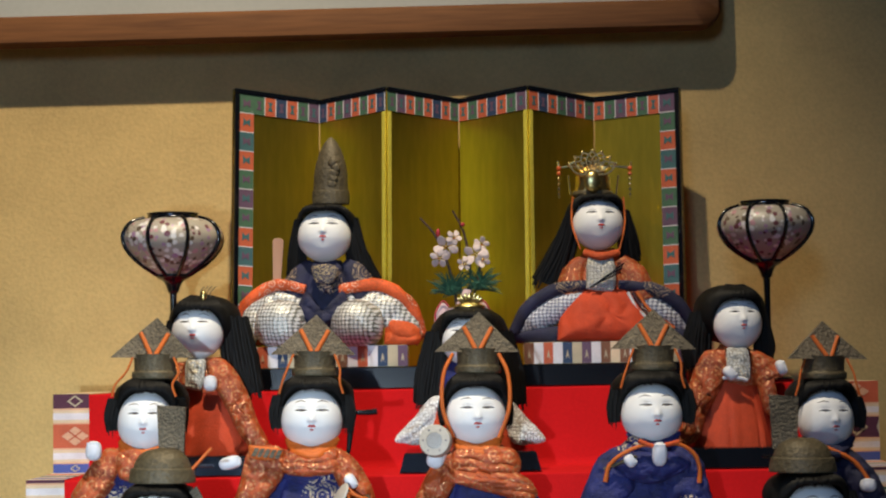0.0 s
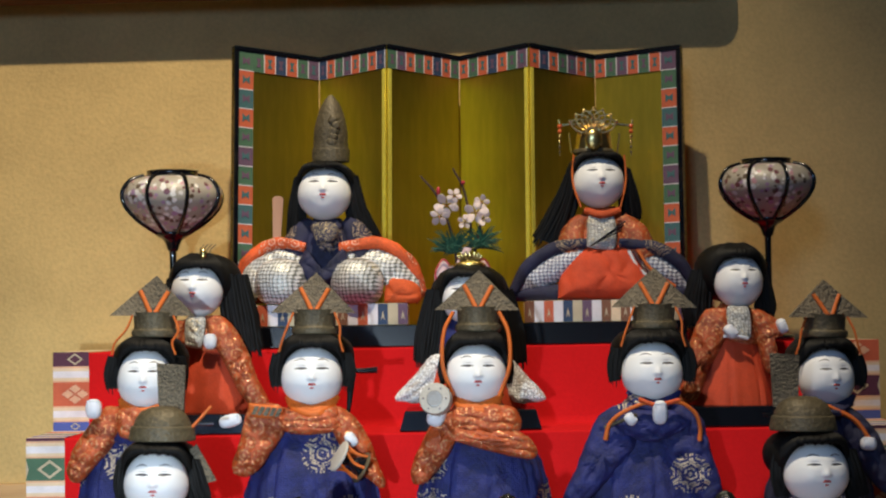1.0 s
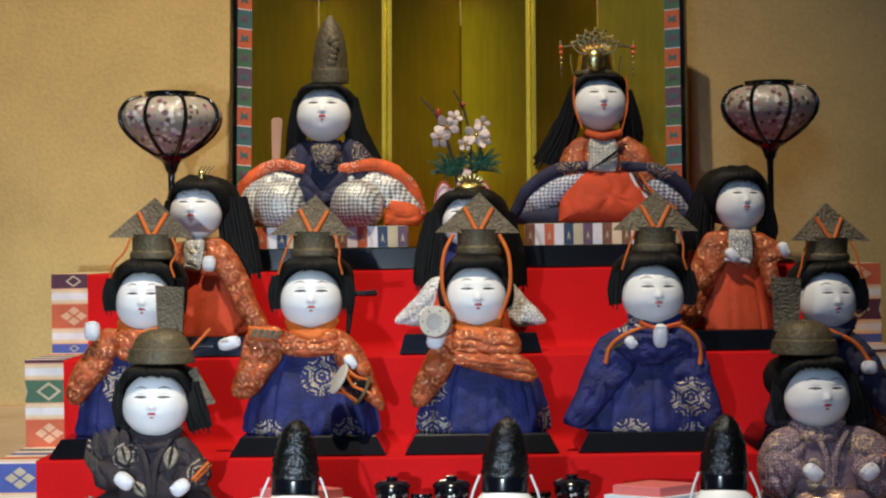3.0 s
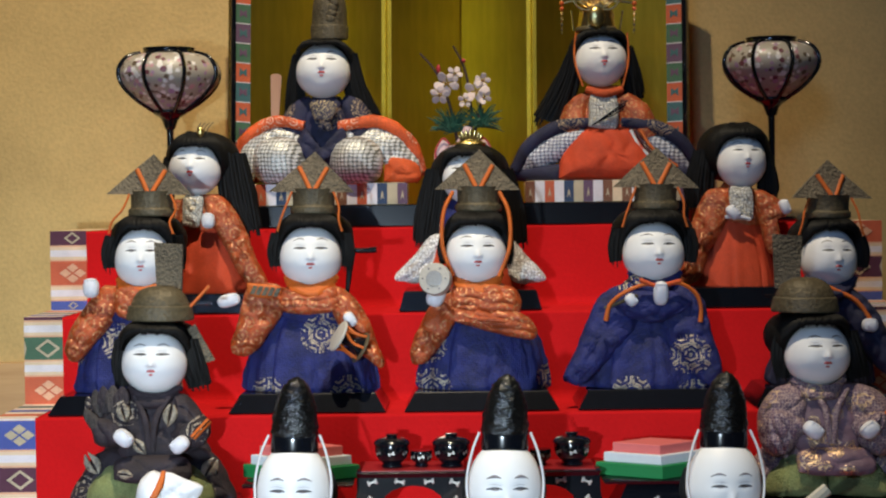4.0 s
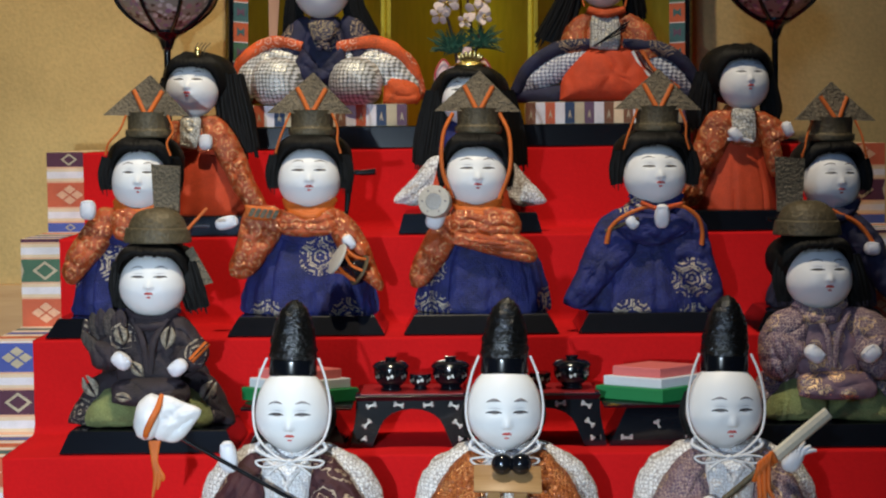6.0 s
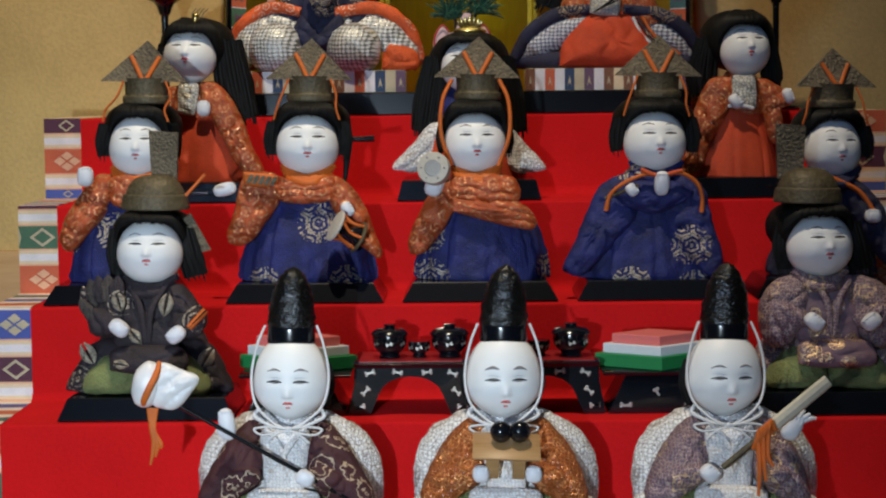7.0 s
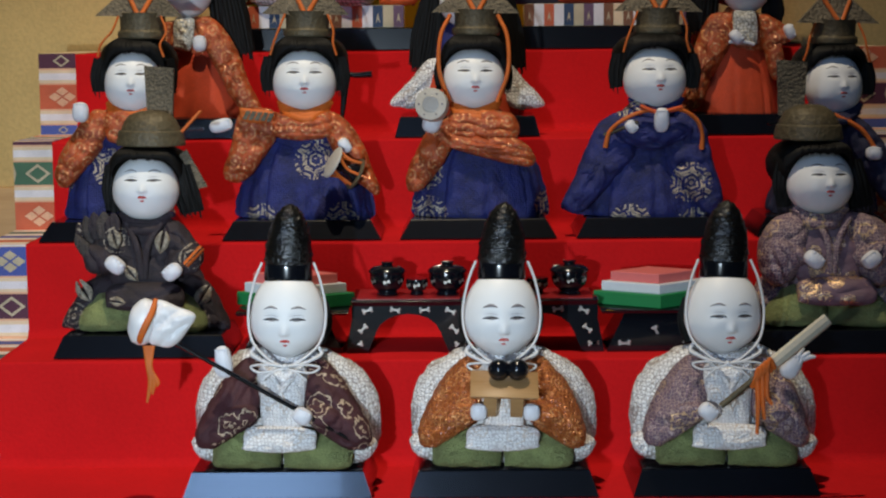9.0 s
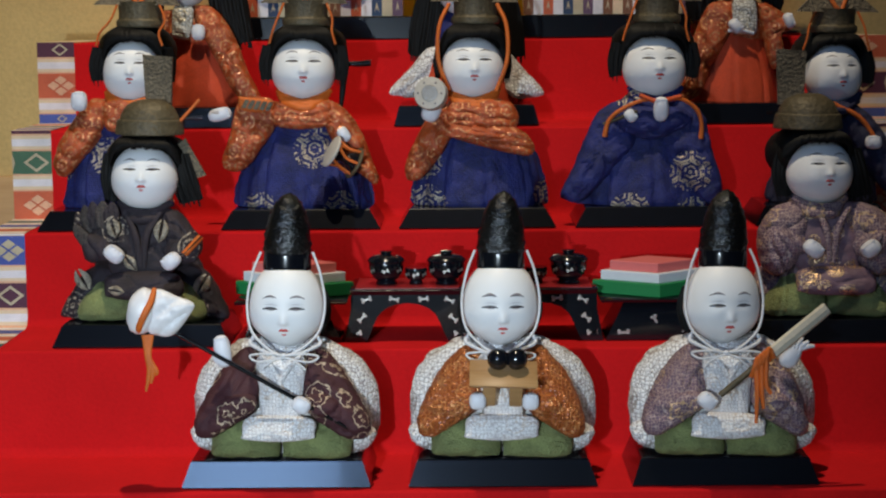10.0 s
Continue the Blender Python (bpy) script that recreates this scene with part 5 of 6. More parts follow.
    if s < 0:
        b.slab([(zx + 56, 250), (zx + 96, 262), (zx + 60, 330), (zx + 48, 320)], 6, 12, FELT)
        for k, (fx, fz, tip, lean_) in enumerate(((-98, 150, 48, -16), (-88, 160, 50, -12), (-78, 168, 50, -7), (-66, 172, 48, 0), (-54, 178, 40, 6), (-92, 138, 40, -20))):
            b.cloth([(fx - 9, fz), (fx + 11, fz - 4), (fx + 15 + lean_ * 0.5, fz + tip * 0.5), (fx + lean_, fz + tip), (fx - 13 + lean_ * 0.5, fz + tip * 0.55)], -34 - 5 * k, 4, (BLACKROBE, FELTDARK)[k % 2], 0.15, [(0, 9, 3)], 1)
        for mx, my, mz, size, tilt in ((-46, -58, 172, 20, 15), (36, -58, 166, 22, -10), (-17, -60, 108, 18, 40), (-36, -94, 62, 15, 80), (102, -38, 64, 24, -30), (-104, -38, 72, 24, 30)):
            c, q = math.cos(radians(tilt)), math.sin(radians(tilt))
            for half in (-1, 1):
                leaf = [(0, -size), (half * size * 0.5, -size * 0.35), (half * size * 0.56, size * 0.3), (half * size * 0.12, size * 0.95), (half * size * 0.1, 0)]
                b.cloth([(mx + u_ * c - w_ * q, mz + u_ * q + w_ * c) for u_, w_ in leaf], my, 5, LEAFGOLD, 0.1, [(tilt + 60 * half, 6, 3)], 0.5)
        b.tube([(78, -70, 126), (106, -66, 158)], 6, CORD, 1, 8)
        for k in range(5):
            b.ball((80 + 6 * k, -70, 129 + 6.5 * k), (7, 7, 2), LACQUER, 1, (0, -40, 0), seg=(10, 6))
    else:
        b.tube([(84, -60, 130), (132, -50, 206)], 4.5, CORD, 1, 8)
        for k in range(8):
            b.ball((88 + 5.5 * k, -60, 136 + 8.7 * k), (5.5, 5.5, 2), LACQUER, 1, (0, -40, 0), seg=(10, 6))
    return doll("guard_doll", b, at, label, group=GUARDS)


DECK4 = TIERS[3] + 0.0248
guard((-0.349, -0.375, DECK4), "seated guard doll in black-brown robe and green trousers", BLACKROBE, BLACKROBE, -1, 2, 8, 2)
guard((0.394, -0.375, DECK4), "seated guard doll in mauve and gold robe, green trousers", MAUVE, MAUVEGOLD, 1, -14, -20, 10)


# three servants
def servant(at, label, sleeve, fyaw, hx, extra, left, right, brows=0.024):
    """left, right: how far each sleeve's wide end reaches out."""
    b = Build(0.000563, 0.955)
    b.rev((0, 26, 0), [(138, 0), (152, 8), (166, 44), (167, 96), (156, 140), (128, 176), (88, 200), (56, 212), (30, 216)], CAPE, 0.44, 5, 0.02, rough=4, freq=0.05, seg=56)
    b.rev((0, 0, 30), [(90, 0), (94, 60), (80, 120), (50, 160), (24, 180)], CHEST, 0.6, rough=3, freq=0.08)
    for q, reach in ((-1, left), (1, right)):
        b.cloth([(q * 92, 0), (q * 132, 2), (q * 158, 16), (q * 164, 44), (q * 130, 56), (q * 96, 40)], -20, 26, CAPE, 0.1, [(40 * q, 26, 6)], 3)
        b.cloth([(q * 3, 2), (q * 60, 0), (q * 116, 2), (q * 126, 22), (q * 118, 52), (q * 92, 72), (q * 50, 76), (q * 4, 66)], -44, 46, GREEN, 0.45, [(86, 40, 7), (20 * q, 60, 5)], 3.5)
        b.cloth([(q * 40, 196), (q * 66, 200), (q * 98, 172), (q * 126, 130), (q * reach, 72), (q * (reach - 6), 44), (q * 118, 42), (q * 82, 62), (q * 50, 84), (q * 38, 112), (q * 36, 150)], -52, 44, sleeve, 0.34, [(90 - q * 50, 34, 11), (90 - q * 15, 52, 6)], 5, 0.055)
        b.cloth([(q * 120, 72), (q * 116, 104), (q * 84, 124), (q * 48, 122), (q * 42, 98), (q * 74, 78)], -84, 24, sleeve, 0.0, [(90 + q * 60, 26, 8)], 3)
    b.cloth([(-34, 74), (0, 70), (34, 74), (40, 130), (42, 186), (0, 192), (-42, 186), (-40, 130)], -62, 18, CHEST, 0.14, [(10, 34, 4)], 2)
    b.tube([(-38, -62, 196), (-10, -80, 166), (8, -84, 120)], [3, 5, 4], CHEST, 0.6, 10)
    b.tube([(38, -62, 196), (12, -80, 166), (-2, -82, 140)], [3, 5, 4], CHEST, 0.6, 10)
    b.cloth([(-66, 50), (-62, 42), (0, 38), (56, 44), (62, 54), (58, 78), (0, 84), (-58, 80)], -94, 15, CHEST, 0.3, [(90, 24, 4)], 2)
    head(b, hx, 281, 66, 76, fyaw, -12, -0.02, brows, 0.075)
    b.ball((hx, 26, 276), (64, 50, 62), HAIR, 0.9, rough=3, freq=0.08)
    for q in (-1, 1):
        locks(b, [(hx + q * 58, 16, 300), (hx + q * 64, 12, 260), (hx + q * 54, 10, 220)], [12, 14, 12], 5, seed=50 + q)
        b.tube([(hx + q * 46, -16, 378), (hx + q * 60, -28, 340), (hx + q * 69, -36, 285), (hx + q * 60, -52, 236), (hx + q * 30, -70, 206), (hx + q * 4, -78, 194)], 2.3, WHITECORD, 1, 8)
        b.tube([(hx + q * 54, -44, 228), (hx + q * 62, -54, 214), (hx + q * 48, -68, 206), (hx + q * 24, -78, 198), (hx, -80, 194)], [2.6, 3.4, 3, 2.4, 2], WHITECORD, 0.8, 8)
        b.tube([(hx, -82, 195), (hx + q * 30, -84, 199), (hx + q * 60, -78, 194), (hx + q * 44, -84, 184), (hx, -84, 192)], 2.0, WHITECORD, 1, 8)
        b.tube([(hx, -82, 194), (hx + q * 22, -86, 184), (hx + q * 38, -86, 170)], 1.9, WHITECORD, 1, 8)
    b.ball((hx, -82, 195), (6, 5, 5), WHITECORD, seg=(10, 8))
    b.rev((hx, -8, 344), [(41, 0), (43, 4), (42, 28), (41, 32)], LACQUER, 0.85)
    b.rev((hx, -8, 370), [(41, 0), (42, 18), (40, 42), (35, 68), (27, 91), (17, 107), (5, 116)], GLOSS, 0.8, rough=3.5, freq=0.12, lean=0.03, steps=6)
    extra(b)
    return doll("servant_doll", b, at, label, group=SERVANTS)


def bears_pole(b):
    hand(b, -98, -98, 206, 15, 30, (0, -8, 0))
    b.ball((-108, -98, 190), (6, 7, 15), SKIN, 1, (0, -30, 0), seg=(10, 8))
    hand(b, 40, -114, 110, 17, 15, (0, 30, 0))


def bears_tray(b):
    hand(b, -44, -112, 114, 15, 16)
    hand(b, 48, -112, 114, 15, 16)


def bears_umbrella(b):
    hand(b, -42, -114, 112, 18, 15, (0, 40, 0))
    hand(b, 104, -88, 192, 17, 24, (0, 24, 0))
    for k in range(4):
        b.tube([(104 + 5 * k, -92, 204), (110 + 8 * k, -94, 222 - 4 * k), (114 + 10 * k, -92, 234 - 8 * k)], [5.5, 4.5, 3], SKIN, 1, 8, 3)


DECK5 = TIERS[4] + 0.0303
servant((-0.1825, -0.545, DECK5), "kneeling servant doll in maroon sleeves and tall black hat", MAROON, -2, 7, bears_pole, 152, 158)
servant((0.0375, -0.545, DECK5), "kneeling servant doll in rust sleeves and tall black hat", RUST, 4, -4, bears_tray, 150, 146, 0.04)
servant((0.2605, -0.545, DECK5), "kneeling servant doll in mauve sleeves and tall black hat", MAUVE, 8, -6, bears_umbrella, 150, 142)

# ---- paper lanterns on tall black poles
PAPER = speckled("blossom_paper", (0.42, 0.37, 0.3), [(0.75, 0.7, 0.66), (0.55, 0.3, 0.32), (0.16, 0.05, 0.06), (0.4, 0.24, 0.38), (0.8, 0.76, 0.72), (0.12, 0.08, 0.05)], 140, 0.4, 0.2, 0.55)


def lantern(x, z, u=0.000772, turn=0.0):
    """z: the height of the top ring."""
    foot = TIERS[0] + 0.0015
    ob = thing("paper_lantern", None, (x, 0.075, foot), "round blossom-patterned paper lantern on black lacquer pole", "lantern", "standing paper lanterns")
    top = (z - foot) / u
    prof = [(24, top - 116), (57, top - 95), (80, top - 73), (89, top - 54), (87, top - 38), (74, top - 22), (50, top - 14)]
    s = Build(u)
    s.rev((0, 0, 0), prof, PAPER, 1.0, seg=48)
    part("shade", s, ob, "pale paper shade printed with pink blossoms")
    line = [(q[0], q[2]) for q in smooth([(r, 0, h) for r, h in prof], 4)]
    r = Build(u)
    r.tube([(q + 1.5, 0, h) for q, h in line], 4.6, LACQUER, 0.8, 8, 1, up=(0, 1, 0))
    rib = r.mesh("rib")
    for k in range(8):
        part("rib", rib, ob, at=pose(0, 0, 0, 0, 0, 25.5 + 45 * k + turn))
    c = Build(u)
    c.rev((0, 0, 0), [(48, top - 18), (55, top - 15), (46, top - 12), (45, top - 6), (46, top - 4), (36, top - 4)], LACQUER, 1.0)
    part("cap", c, ob, "black lacquer top ring")
    p = Build(u)
    p.rev((0, 0, 0), [(6, 8), (6, top - 160), (9, top - 146), (16, top - 128), (28, top - 120), (30, top - 114), (22, top - 110)], LACQUER, 1.0, seg=24)
    part("pole", p, ob)
    f = Build(u)
    f.rev((0, 0, 0), [(42, 0), (44, 4), (40, 9), (16, 14), (8, 20)], LACQUER, 1.0, seg=32)
    part("foot", f, ob)
    return ob


lantern(-0.3985, 0.8085)
lantern(0.4175, 0.811, 0.00074, -11)

# ---- a vase of blossom and pine between the pair
LEAFY = plain("pine_green", (0.02, 0.09, 0.06), 0.6, vary=0.4, scale=200, bump=0.2)
PETAL = plain("pale_pink_petal", (0.66, 0.53, 0.49), 0.7, vary=0.35, scale=160, bump=0.4)
TWIG = plain("dark_twig", (0.05, 0.025, 0.02), 0.7, scale=100)
PINKPAPER = plain("pink_white_paper", (0.66, 0.46, 0.46), 0.5, vary=0.2, scale=100, bump=0.2)
REDEDGE = plain("red_paper_edge", (0.45, 0.03, 0.04), 0.5, scale=100)
vase = thing("flower_vase", None, (0.0, 0.06, TIERS[0] + 0.002), "small folded-paper vase of plum blossom and pine sprigs", "flower vase")
u = 0.00077
rnd = random.Random(8)
v = Build(u)
v.rev((0, 0, 0), [(26, 0), (30, 10), (24, 60), (32, 110), (36, 138)], PINKPAPER, 0.8)
for s in (-1, 1):
    v.tube([(s * 8, -22, 84), (s * 30, -26, 100), (s * 38, -24, 124), (s * 32, -22, 146)], [10, 15, 13, 6], PINKPAPER, 0.35)
    v.tube([(s * 20, -34, 84), (s * 42, -34, 100), (s * 49, -32, 126), (s * 36, -30, 150), (s * 24, -30, 140)], 1.5, REDEDGE, 1, 6)
v.tube([(-4, -30, 100), (2, -34, 136), (8, -30, 170)], [18, 16, 6], PINKPAPER, 0.4)
v.ball((4, -38, 122), (9, 4, 7), GOLD, seg=(12, 8))
part("vase", v, vase, "pink and white folded paper holder")
for pts in ([(-8, 0, 110), (-18, -4, 190), (-44, -8, 262), (-74, -6, 300)], [(8, 0, 110), (14, -4, 200), (4, -6, 270), (-16, -8, 312)], [(6, 0, 120), (28, -6, 190), (34, -8, 250)]):
    t = Build(u)
    t.tube(pts, [3, 2.6, 2.2, 1.6][:len(pts)], TWIG, 1, 6)
    part("twig", t, vase)


def sprig(x, z, n, size):
    g = Build(u)
    for _ in range(n):
        a, e, q = rnd.uniform(0, 6.28), rnd.uniform(-0.25, 1.0), rnd.uniform(0.7, 1.0) * size
        d = Vector((math.cos(a) * math.cos(e), math.sin(a) * math.cos(e) * 0.6, math.sin(e)))
        c = Vector((x + rnd.uniform(-9, 9), rnd.uniform(-8, 6) - 12, z + rnd.uniform(-8, 8)))
        g.tube([tuple(c), tuple(c + d * q * 0.6 + Vector((0, 0, 2))), tuple(c + d * q)], [1.4, 1.3, 0.5], LEAFY, 1, 4, 2)
    part("pine_sprig", g, vase, "dark green pine needles")


sprig(-20, 168, 90, 44)
sprig(30, 176, 80, 42)
for x, z, q in ((-28, 246, 22), (-40, 226, 17), (24, 232, 22), (34, 250, 14), (4, 216, 13), (-14, 262, 14), (36, 222, 14)):
    f = Build(u)
    for k in range(5):
        a = 6.283 * k / 5 + x
        f.cloth([(x + math.cos(a) * q * 0.15, z + math.sin(a) * q * 0.15), (x + math.cos(a - 0.55) * q * 0.7, z + math.sin(a - 0.55) * q * 0.6), (x + math.cos(a - 0.2) * q * 1.02, z + math.sin(a - 0.2) * q * 0.95), (x + math.cos(a + 0.2) * q * 0.98, z + math.sin(a + 0.2) * q * 1.0), (x + math.cos(a + 0.55) * q * 0.66, z + math.sin(a + 0.55) * q * 0.6)], -22 + rnd.uniform(-4, 4), 1.4, PETAL, rnd.uniform(-0.7, 0.7), (), 0.4, 0.2)
    f.ball((x, -26, z), (3, 3, 3), GOLD, seg=(8, 6))
    part("blossom", f, vase, "pale pink plum blossom")
for x, z, tall in ((-42, 272, 8), (2, 286, 4)):
    bud = Build(u)
    bud.ball((x, -9, z), (4, 4, tall), REDEDGE, seg=(10, 6))
    part("bud", bud, vase, "dark red bud")

# ---- small lacquer tables with bowls
SILVERPAINT = plain("silver_paint", (0.4, 0.37, 0.33), 0.4, 0.5, 0.2, 100, 0.1)
TRAYRED = plain("red_tray_lacquer", (0.28, 0.02, 0.025), 0.35, vary=0.15, scale=60, bump=0.05, coat=0.3)


def motif(b, x, y, z, s, turn):
    """A little knot: a bar with a pair of lobes at each end."""
    c, q = math.cos(turn), math.sin(turn)
    for d, r in ((-1, 1), (1, 1)):
        for e in (-0.45, 0.45):
            px_, pz_ = d * s, e * s * 0.8
            b.ball((x + px_ * c - pz_ * q, y, z + px_ * q + pz_ * c), (s * 0.42, 0.0006, s * 0.42), SILVERPAINT, seg=(10, 6))
    b.slab([(x + dx * s * c - dz * s * q, z + dx * s * q + dz * s * c) for dx, dz in ((-1, -0.25), (1, -0.25), (1, 0.25), (-1, 0.25))], y - 0.0006, y + 0.0004, SILVERPAINT)


def table(xc):
    z0 = TIERS[3] + 0.0012
    ob = thing("lacquer_table", None, (xc, -0.372, z0), "low black lacquer table with silver knots and red top", "small table", "black lacquer tables")
    w, d, h = 0.12, 0.085, 0.057
    t = Build()
    t.frustum((0, 0, h - 0.006), (w, d), (w + 0.004, d + 0.004), 0.006, LACQUER, 0.001)
    part("tabletop", t, ob)
    t = Build()
    t.frustum((0, 0, h - 0.0005), (w - 0.008, d - 0.008), (w - 0.008, d - 0.008), 0.0014, TRAYRED)
    part("tray_lining", t, ob, "red lacquer tray floor")
    for sy in (-1, 1):
        b = Build()
        y = sy * (d / 2 - 0.004)
        out = [(-w / 2 - 0.008, 0), (-w / 2 + 0.016, 0), (-w / 2 + 0.022, 0.014)]
        out += [(-0.036 * math.cos(a), 0.012 + 0.03 * math.sin(a) ** 0.8) for a in np.linspace(0.25, math.pi - 0.25, 9)]
        out += [(w / 2 - 0.022, 0.014), (w / 2 - 0.016, 0), (w / 2 + 0.008, 0), (w / 2 - 0.002, h - 0.006), (-w / 2 + 0.002, h - 0.006)]
        b.slab(out, y - 0.003, y + 0.003, LACQUER)
        part("apron", b, ob, flat_shaded=True)
    for sx in (-1, 1):
        b = Build()
        b.slab([(-d / 2 + 0.0, 0), (-d / 2 + 0.018, 0), (-0.018, 0.03), (0.018, 0.03), (d / 2 - 0.018, 0), (d / 2, 0), (d / 2, h - 0.006), (-d / 2, h - 0.006)], -0.003, 0.003, LACQUER)
        part("side_apron", b, ob, flat_shaded=True, at=pose(sx * (w / 2 - 0.002), 0, 0, 0, 0, 90))
    for k, (x, z, a) in enumerate(((-0.044, 0.046, 0.3), (-0.014, 0.0465, -0.2), (0.018, 0.0465, 0.1), (0.046, 0.045, -0.4), (-0.049, 0.026, 0.8), (-0.055, 0.009, 0.2), (0.05, 0.025, -0.7), (0.056, 0.009, 0.1))):
        b = Build()
        motif(b, x, -d / 2 + 0.0006, z, 0.0043, a)
        part("knot_motif", b, ob, "silver painted knot")
    return ob


table(-0.0605)
table(0.0835)


def bowl(x, size, tall, lid, group="lacquer bowls"):
    b = Build(0.001)
    r = size
    prof = [(r * 0.6, 0), (r * 0.62, 2), (r * 0.55, 4), (r * 0.86, tall * 0.28), (r * 1.0, tall * 0.5), (r, tall * 0.7), (r * 0.97, tall * 0.74)]
    ob = thing("lacquer_bowl", None, (x, -0.378, TIERS[3] + 0.0595), "small black lacquer lidded bowl on the table" if lid else "small black lacquer footed cup on the table", "bowl", group)
    b.rev((0, 0, 0), prof, LACQUER, 1.0, seg=28)
    part("cup", b, ob)
    if lid:
        c = Build(0.001)
        c.rev((0, 0, 0), [(r * 1.06, tall * 0.7), (r * 1.08, tall * 0.76), (r * 0.84, tall * 0.88), (r * 0.4, tall * 0.93), (r * 0.3, tall * 0.95), (r * 0.36, tall * 1.02), (r * 0.3, tall * 1.04)], LACQUER, 1.0, seg=28)
        part("lid", c, ob)
    for turn in (-50, 0, 50):
        m = Build(0.001)
        motif(m, 0, -r * 1.0, tall * 0.46, 2.6, 0.3)
        part("knot_motif", m, ob, "silver painted knot", at=pose(0, 0, 0, 0, 0, turn))


for x, size, tall, lid in ((-0.084, 19, 35, True), (-0.0515, 12, 24, False), (-0.018, 20, 35, True), (0.0805, 12, 24, False), (0.116, 20, 35, True), (0.0435, 17, 33, True)):
    bowl(x, size, tall, lid)

# ---- diamond rice cakes on black stands
CAKE = {k: plain(k + "_cake", c, 0.6, vary=0.06, scale=40, bump=0.08) for k, c in {"green": (0.01, 0.2, 0.055), "white": (0.66, 0.68, 0.72), "pink": (0.7, 0.16, 0.15)}.items()}


def rice_cake(x, turn):
    z0 = TIERS[3] + 0.0012
    ob = thing("cake_stand", None, (x, -0.37, z0), "black lacquer stand with sloping sides and silver knots", "stand", "rice cake stands")
    b = Build()
    b.frustum((0, 0, 0), (0.108, 0.09), (0.066, 0.06), 0.043, LACQUER, 0.001)
    part("foot", b, ob)
    b = Build()
    b.frustum((0, 0, 0.042), (0.12, 0.1), (0.122, 0.102), 0.0035, LACQUER, 0.0008)
    part("plate", b, ob)
    for k, (mx, mz) in enumerate(((-0.035, 0.008), (0.03, 0.01), (0.0, 0.02))):
        m = Build()
        motif(m, mx, -0.0455 + mz * 0.36, mz, 0.005, k)
        part("knot_motif", m, ob, "silver painted knot")
    cake = thing("rice_cake", None, (x, -0.37, z0 + 0.0462), "stacked green, white and pink diamond rice cake", "rice cake", "diamond rice cakes", turn=turn)
    at = 0.0
    for k, (name, r, h) in enumerate((("green", 0.066, 0.0145), ("white", 0.057, 0.0105), ("pink", 0.047, 0.0105))):
        m = Build()
        loop = [(-r, 0), (0, -r * 0.72), (r, 0), (0, r * 0.72)]
        e = 0.0009
        m.grid([[(px_ * q, py_ * q, at + z) for px_, py_ in loop] for q, z in ((1 - e / r, 0), (1, e), (1, h - e), (1 - e / r, h))], CAKE[name])
        part("layer", m, cake, name + " rice cake layer", flat_shaded=True)
        at += h + 0.0001


rice_cake(-0.186, -6)
rice_cake(0.2085, 4)

# ---- what the dolls hold
drum = thing("hand_drum", None, (-0.139, -0.284, 0.4405), "small hourglass hand drum with orange cords", "drum", lean=0)
drum.matrix_basis = pose(-0.1355, -0.286, 0.430, 0, 118, 20)
b = Build(0.001)
b.rev((0, 0, 0), [(15, -13), (13, -11), (7, -4), (6, 0), (7, 4), (13, 11), (15, 13)], LACQUER, 1.0, seg=24)
part("body", b, drum)
for s in (-1, 1):
    b = Build(0.001)
    b.rev((0, 0, s * 15), [(17, -1.6), (19, -0.8), (19, 0.8), (17, 1.6), (2, 1.7)], DRUMSKIN if s < 0 else BRONZE, 1.0, seg=28)
    part("drumhead", b, drum, "pale drum skin" if s < 0 else "brown drum rim")
for k in range(6):
    b = Build(0.001)
    a, c = 6.283 * k / 6, 6.283 * (k + 0.5) / 6
    b.tube([(16 * math.cos(a), 16 * math.sin(a), -14), (13 * math.cos(c), 13 * math.sin(c), 0), (16 * math.cos(c), 16 * math.sin(c), 14)], 1.7, CORD, 1, 6, 3)
    part("cord", b, drum, "orange cord")

disc = thing("shoulder_drum", None, (-0.0345, -0.283, 0.51), "small round drum with studded rim held at the cheek", "drum")
disc.matrix_basis = pose(-0.0345, -0.2835, 0.501, 78, 0, -12)
b = Build(0.001)
b.rev((0, 0, 0), [(17, -8), (18.5, -7), (19, 0), (18.5, 7), (17, 8)], DRUMSKIN, 1.0, seg=28)
part("body", b, disc)
b = Build(0.001)
b.rev((0, 0, 8), [(9.4, 0), (9.6, 0.7), (8.2, 0.8)], SILVERPAINT, 1.0, seg=24)
part("ring", b, disc)
for k in range(6):
    b = Build(0.001)
    b.ball((13.6 * math.cos(k * 1.047), 13.6 * math.sin(k * 1.047), 8.2), (1.3, 1.3, 0.7), INK, seg=(8, 6))
    part("stud", b, disc)

staff = thing("hat_on_staff", None, (0, 0, 0), "white cloth hat with orange ribbon carried on a dark staff", "staff")
P0, P1 = Vector((-0.283, -0.61, 0.286)), Vector((-0.113, -0.6, 0.186))
b = Build()
b.tube([tuple(P0), tuple((P0 + P1) / 2), tuple(P1)], 0.0023, LACQUER, 1, 8)
part("pole", b, staff)
b = Build(0.001)
b.ball((-312, -607, 306), (15, 17, 23), WHITEWARE, 0.9, (0, 14, 0), rough=1.2, freq=0.09)
b.cloth([(-314, 323), (-296, 328), (-278, 321), (-261, 313), (-268, 299), (-282, 283), (-297, 282), (-309, 290)], -611, 9, WHITEWARE, 0.0, [(125, 16, 3.5)], 1.2, 0.12)
part("hat", b, staff, "white folded cloth hat")
b = Build(0.001)
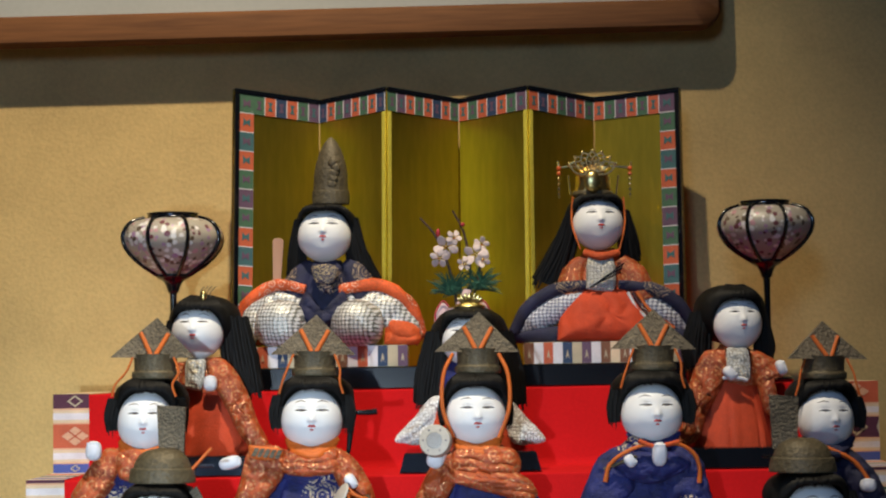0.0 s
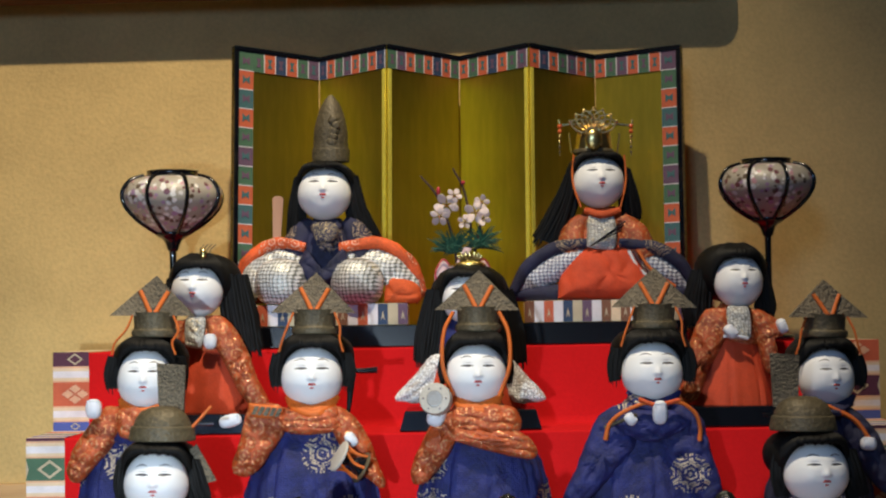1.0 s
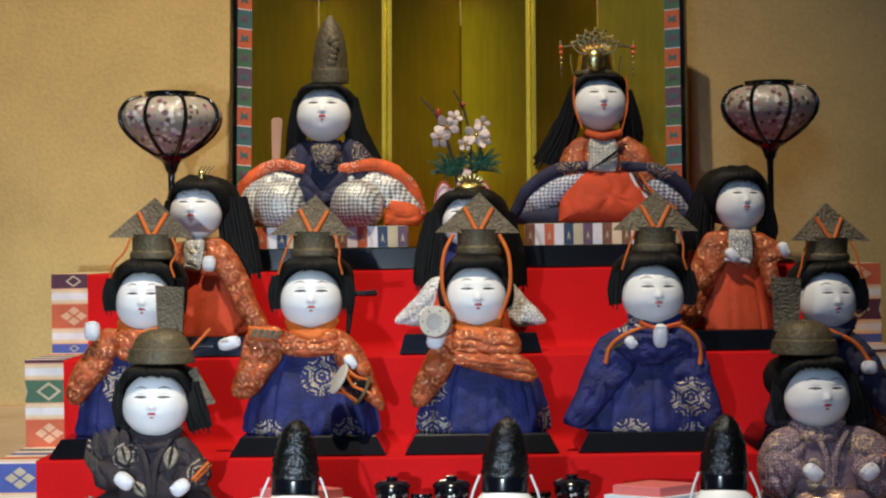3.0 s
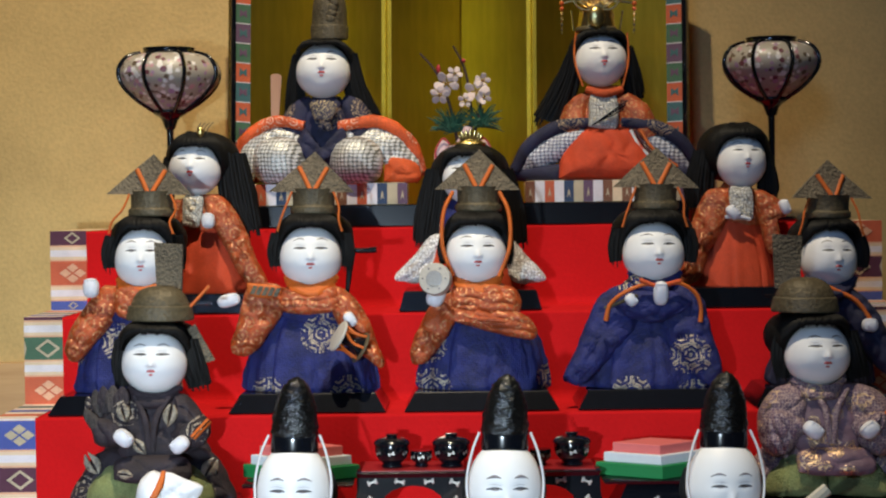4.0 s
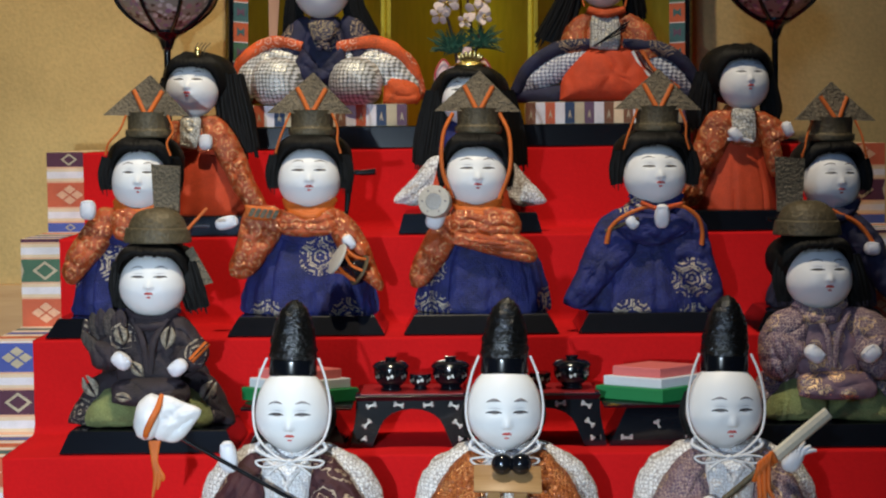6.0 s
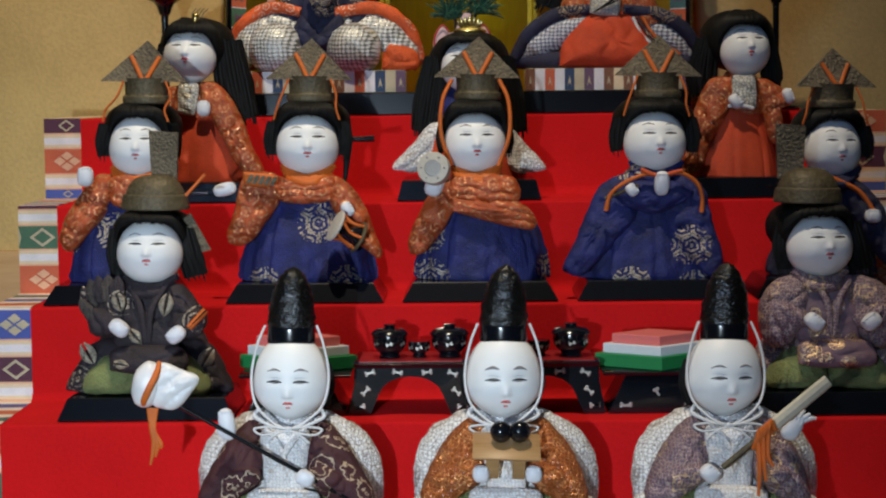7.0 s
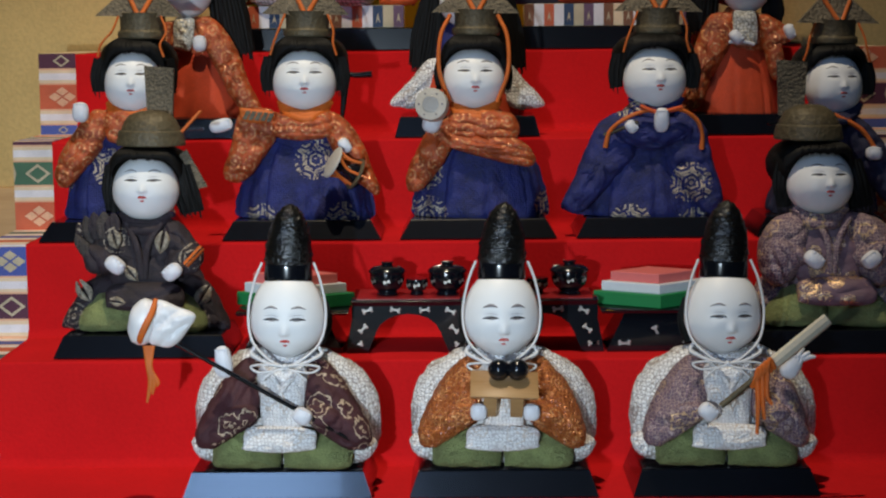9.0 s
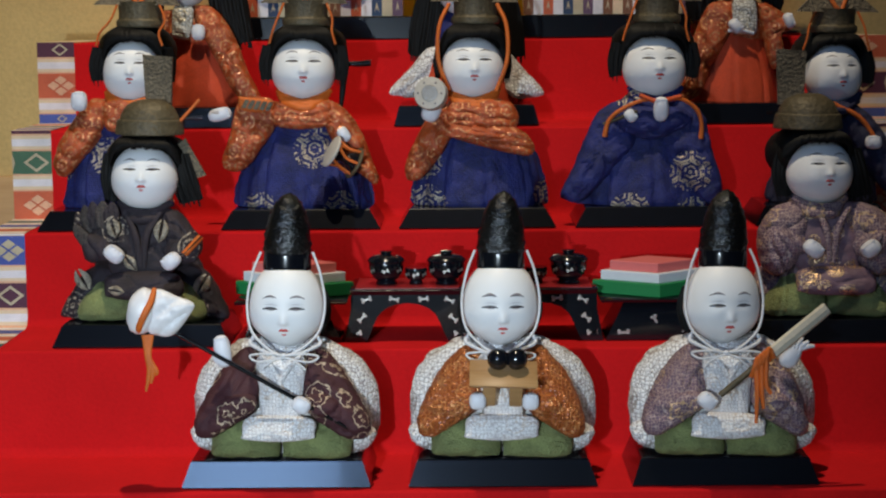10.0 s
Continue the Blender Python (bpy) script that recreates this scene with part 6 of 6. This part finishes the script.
b.tube([(-299, -613, 329), (-301, -624, 318), (-308, -627, 304), (-314, -622, 291), (-314, -612, 285)], [2.2, 3, 3.2, 3, 2], CORD, 0.5, 10)
part("hat_band", b, staff, "orange ribbon band")
for k in range(3):
    b = Build()
    x = -0.3085 + 0.0032 * k
    b.tube([(x, -0.622, 0.285), (x + 0.002 - 0.002 * k, -0.624, 0.264), (x + 0.004, -0.6235, 0.25), (x + 0.002 * k, -0.623, 0.229 + 0.008 * k)], [0.0028, 0.0022, 0.0026, 0.001], CORD, 0.5, 8)
    part("ribbon", b, staff, "hanging orange ribbon")

tray = thing("offering_tray", None, (0.0385, -0.594, 0.243), "small pale wooden offering tray with legs", "tray")
b = Build()
b.frustum((0, 0, 0), (0.064, 0.04), (0.066, 0.042), 0.0035, TRAYWOOD, 0.0006)
part("top", b, tray)
for s in (-1, 1):
    b = Build()
    b.frustum((s * 0.013, 0.004, -0.036), (0.012, 0.012), (0.013, 0.014), 0.036, TRAYWOOD, 0.0006)
    part("leg", b, tray)
tray.matrix_basis = pose(0.0385, -0.619, 0.2415, 26, 2, 0)
for x in (0.0325, 0.0505):
    b = Build()
    b.ball((0, 0, 0), (0.0108, 0.0108, 0.0108), LACQUER)
    thing("black_ball", b, (x + 0.001, -0.6185, 0.258), "round black lacquered bead on the offering tray", "ball", "beads on the tray")

parasol = thing("furled_parasol", None, (0, 0, 0), "furled cream paper parasol tied with orange cord", "parasol")
A0, A1 = Vector((0.249, -0.616, 0.22)), Vector((0.353, -0.608, 0.304))
b = Build()
mid = A0 + (A1 - A0) * 0.34
b.tube([tuple(mid), tuple(A0 + (A1 - A0) * 0.5), tuple(A0 + (A1 - A0) * 0.9), tuple(A1)], [0.0045, 0.0066, 0.0066, 0.0062], CREAM, 0.5, 8)
part("canopy", b, parasol, "furled cream paper canopy", flat_shaded=True)
b = Build()
b.tube([tuple(A0), tuple(mid)], 0.0032, BRONZE, 1, 8)
part("handle", b, parasol)
for k in range(4):
    b = Build()
    q = A0 + (A1 - A0) * (0.3 + 0.035 * k)
    b.tube([tuple(q + Vector((-0.002, -0.007, -0.006))), tuple(q + Vector((0.001, -0.0105, 0.004))), tuple(q + Vector((0.004, -0.008, 0.013))), tuple(q + Vector((0.009, -0.006, 0.003)))], 0.0022, CORD, 1, 6, 4)
    part("cord", b, parasol, "orange cord")
for k in range(3):
    b = Build()
    q = A0 + (A1 - A0) * (0.3 + 0.05 * k)
    b.tube([tuple(q + Vector((0.002, -0.009, 0.004))), tuple(q + Vector((0.003 - 0.001 * k, -0.014, -0.02))), tuple(q + Vector((0.002 + 0.002 * k, -0.0155, -0.05 + 0.01 * k)))], [0.0026, 0.0024, 0.0016], CORD, 1, 6, 4)
    part("cord", b, parasol, "hanging orange cord")
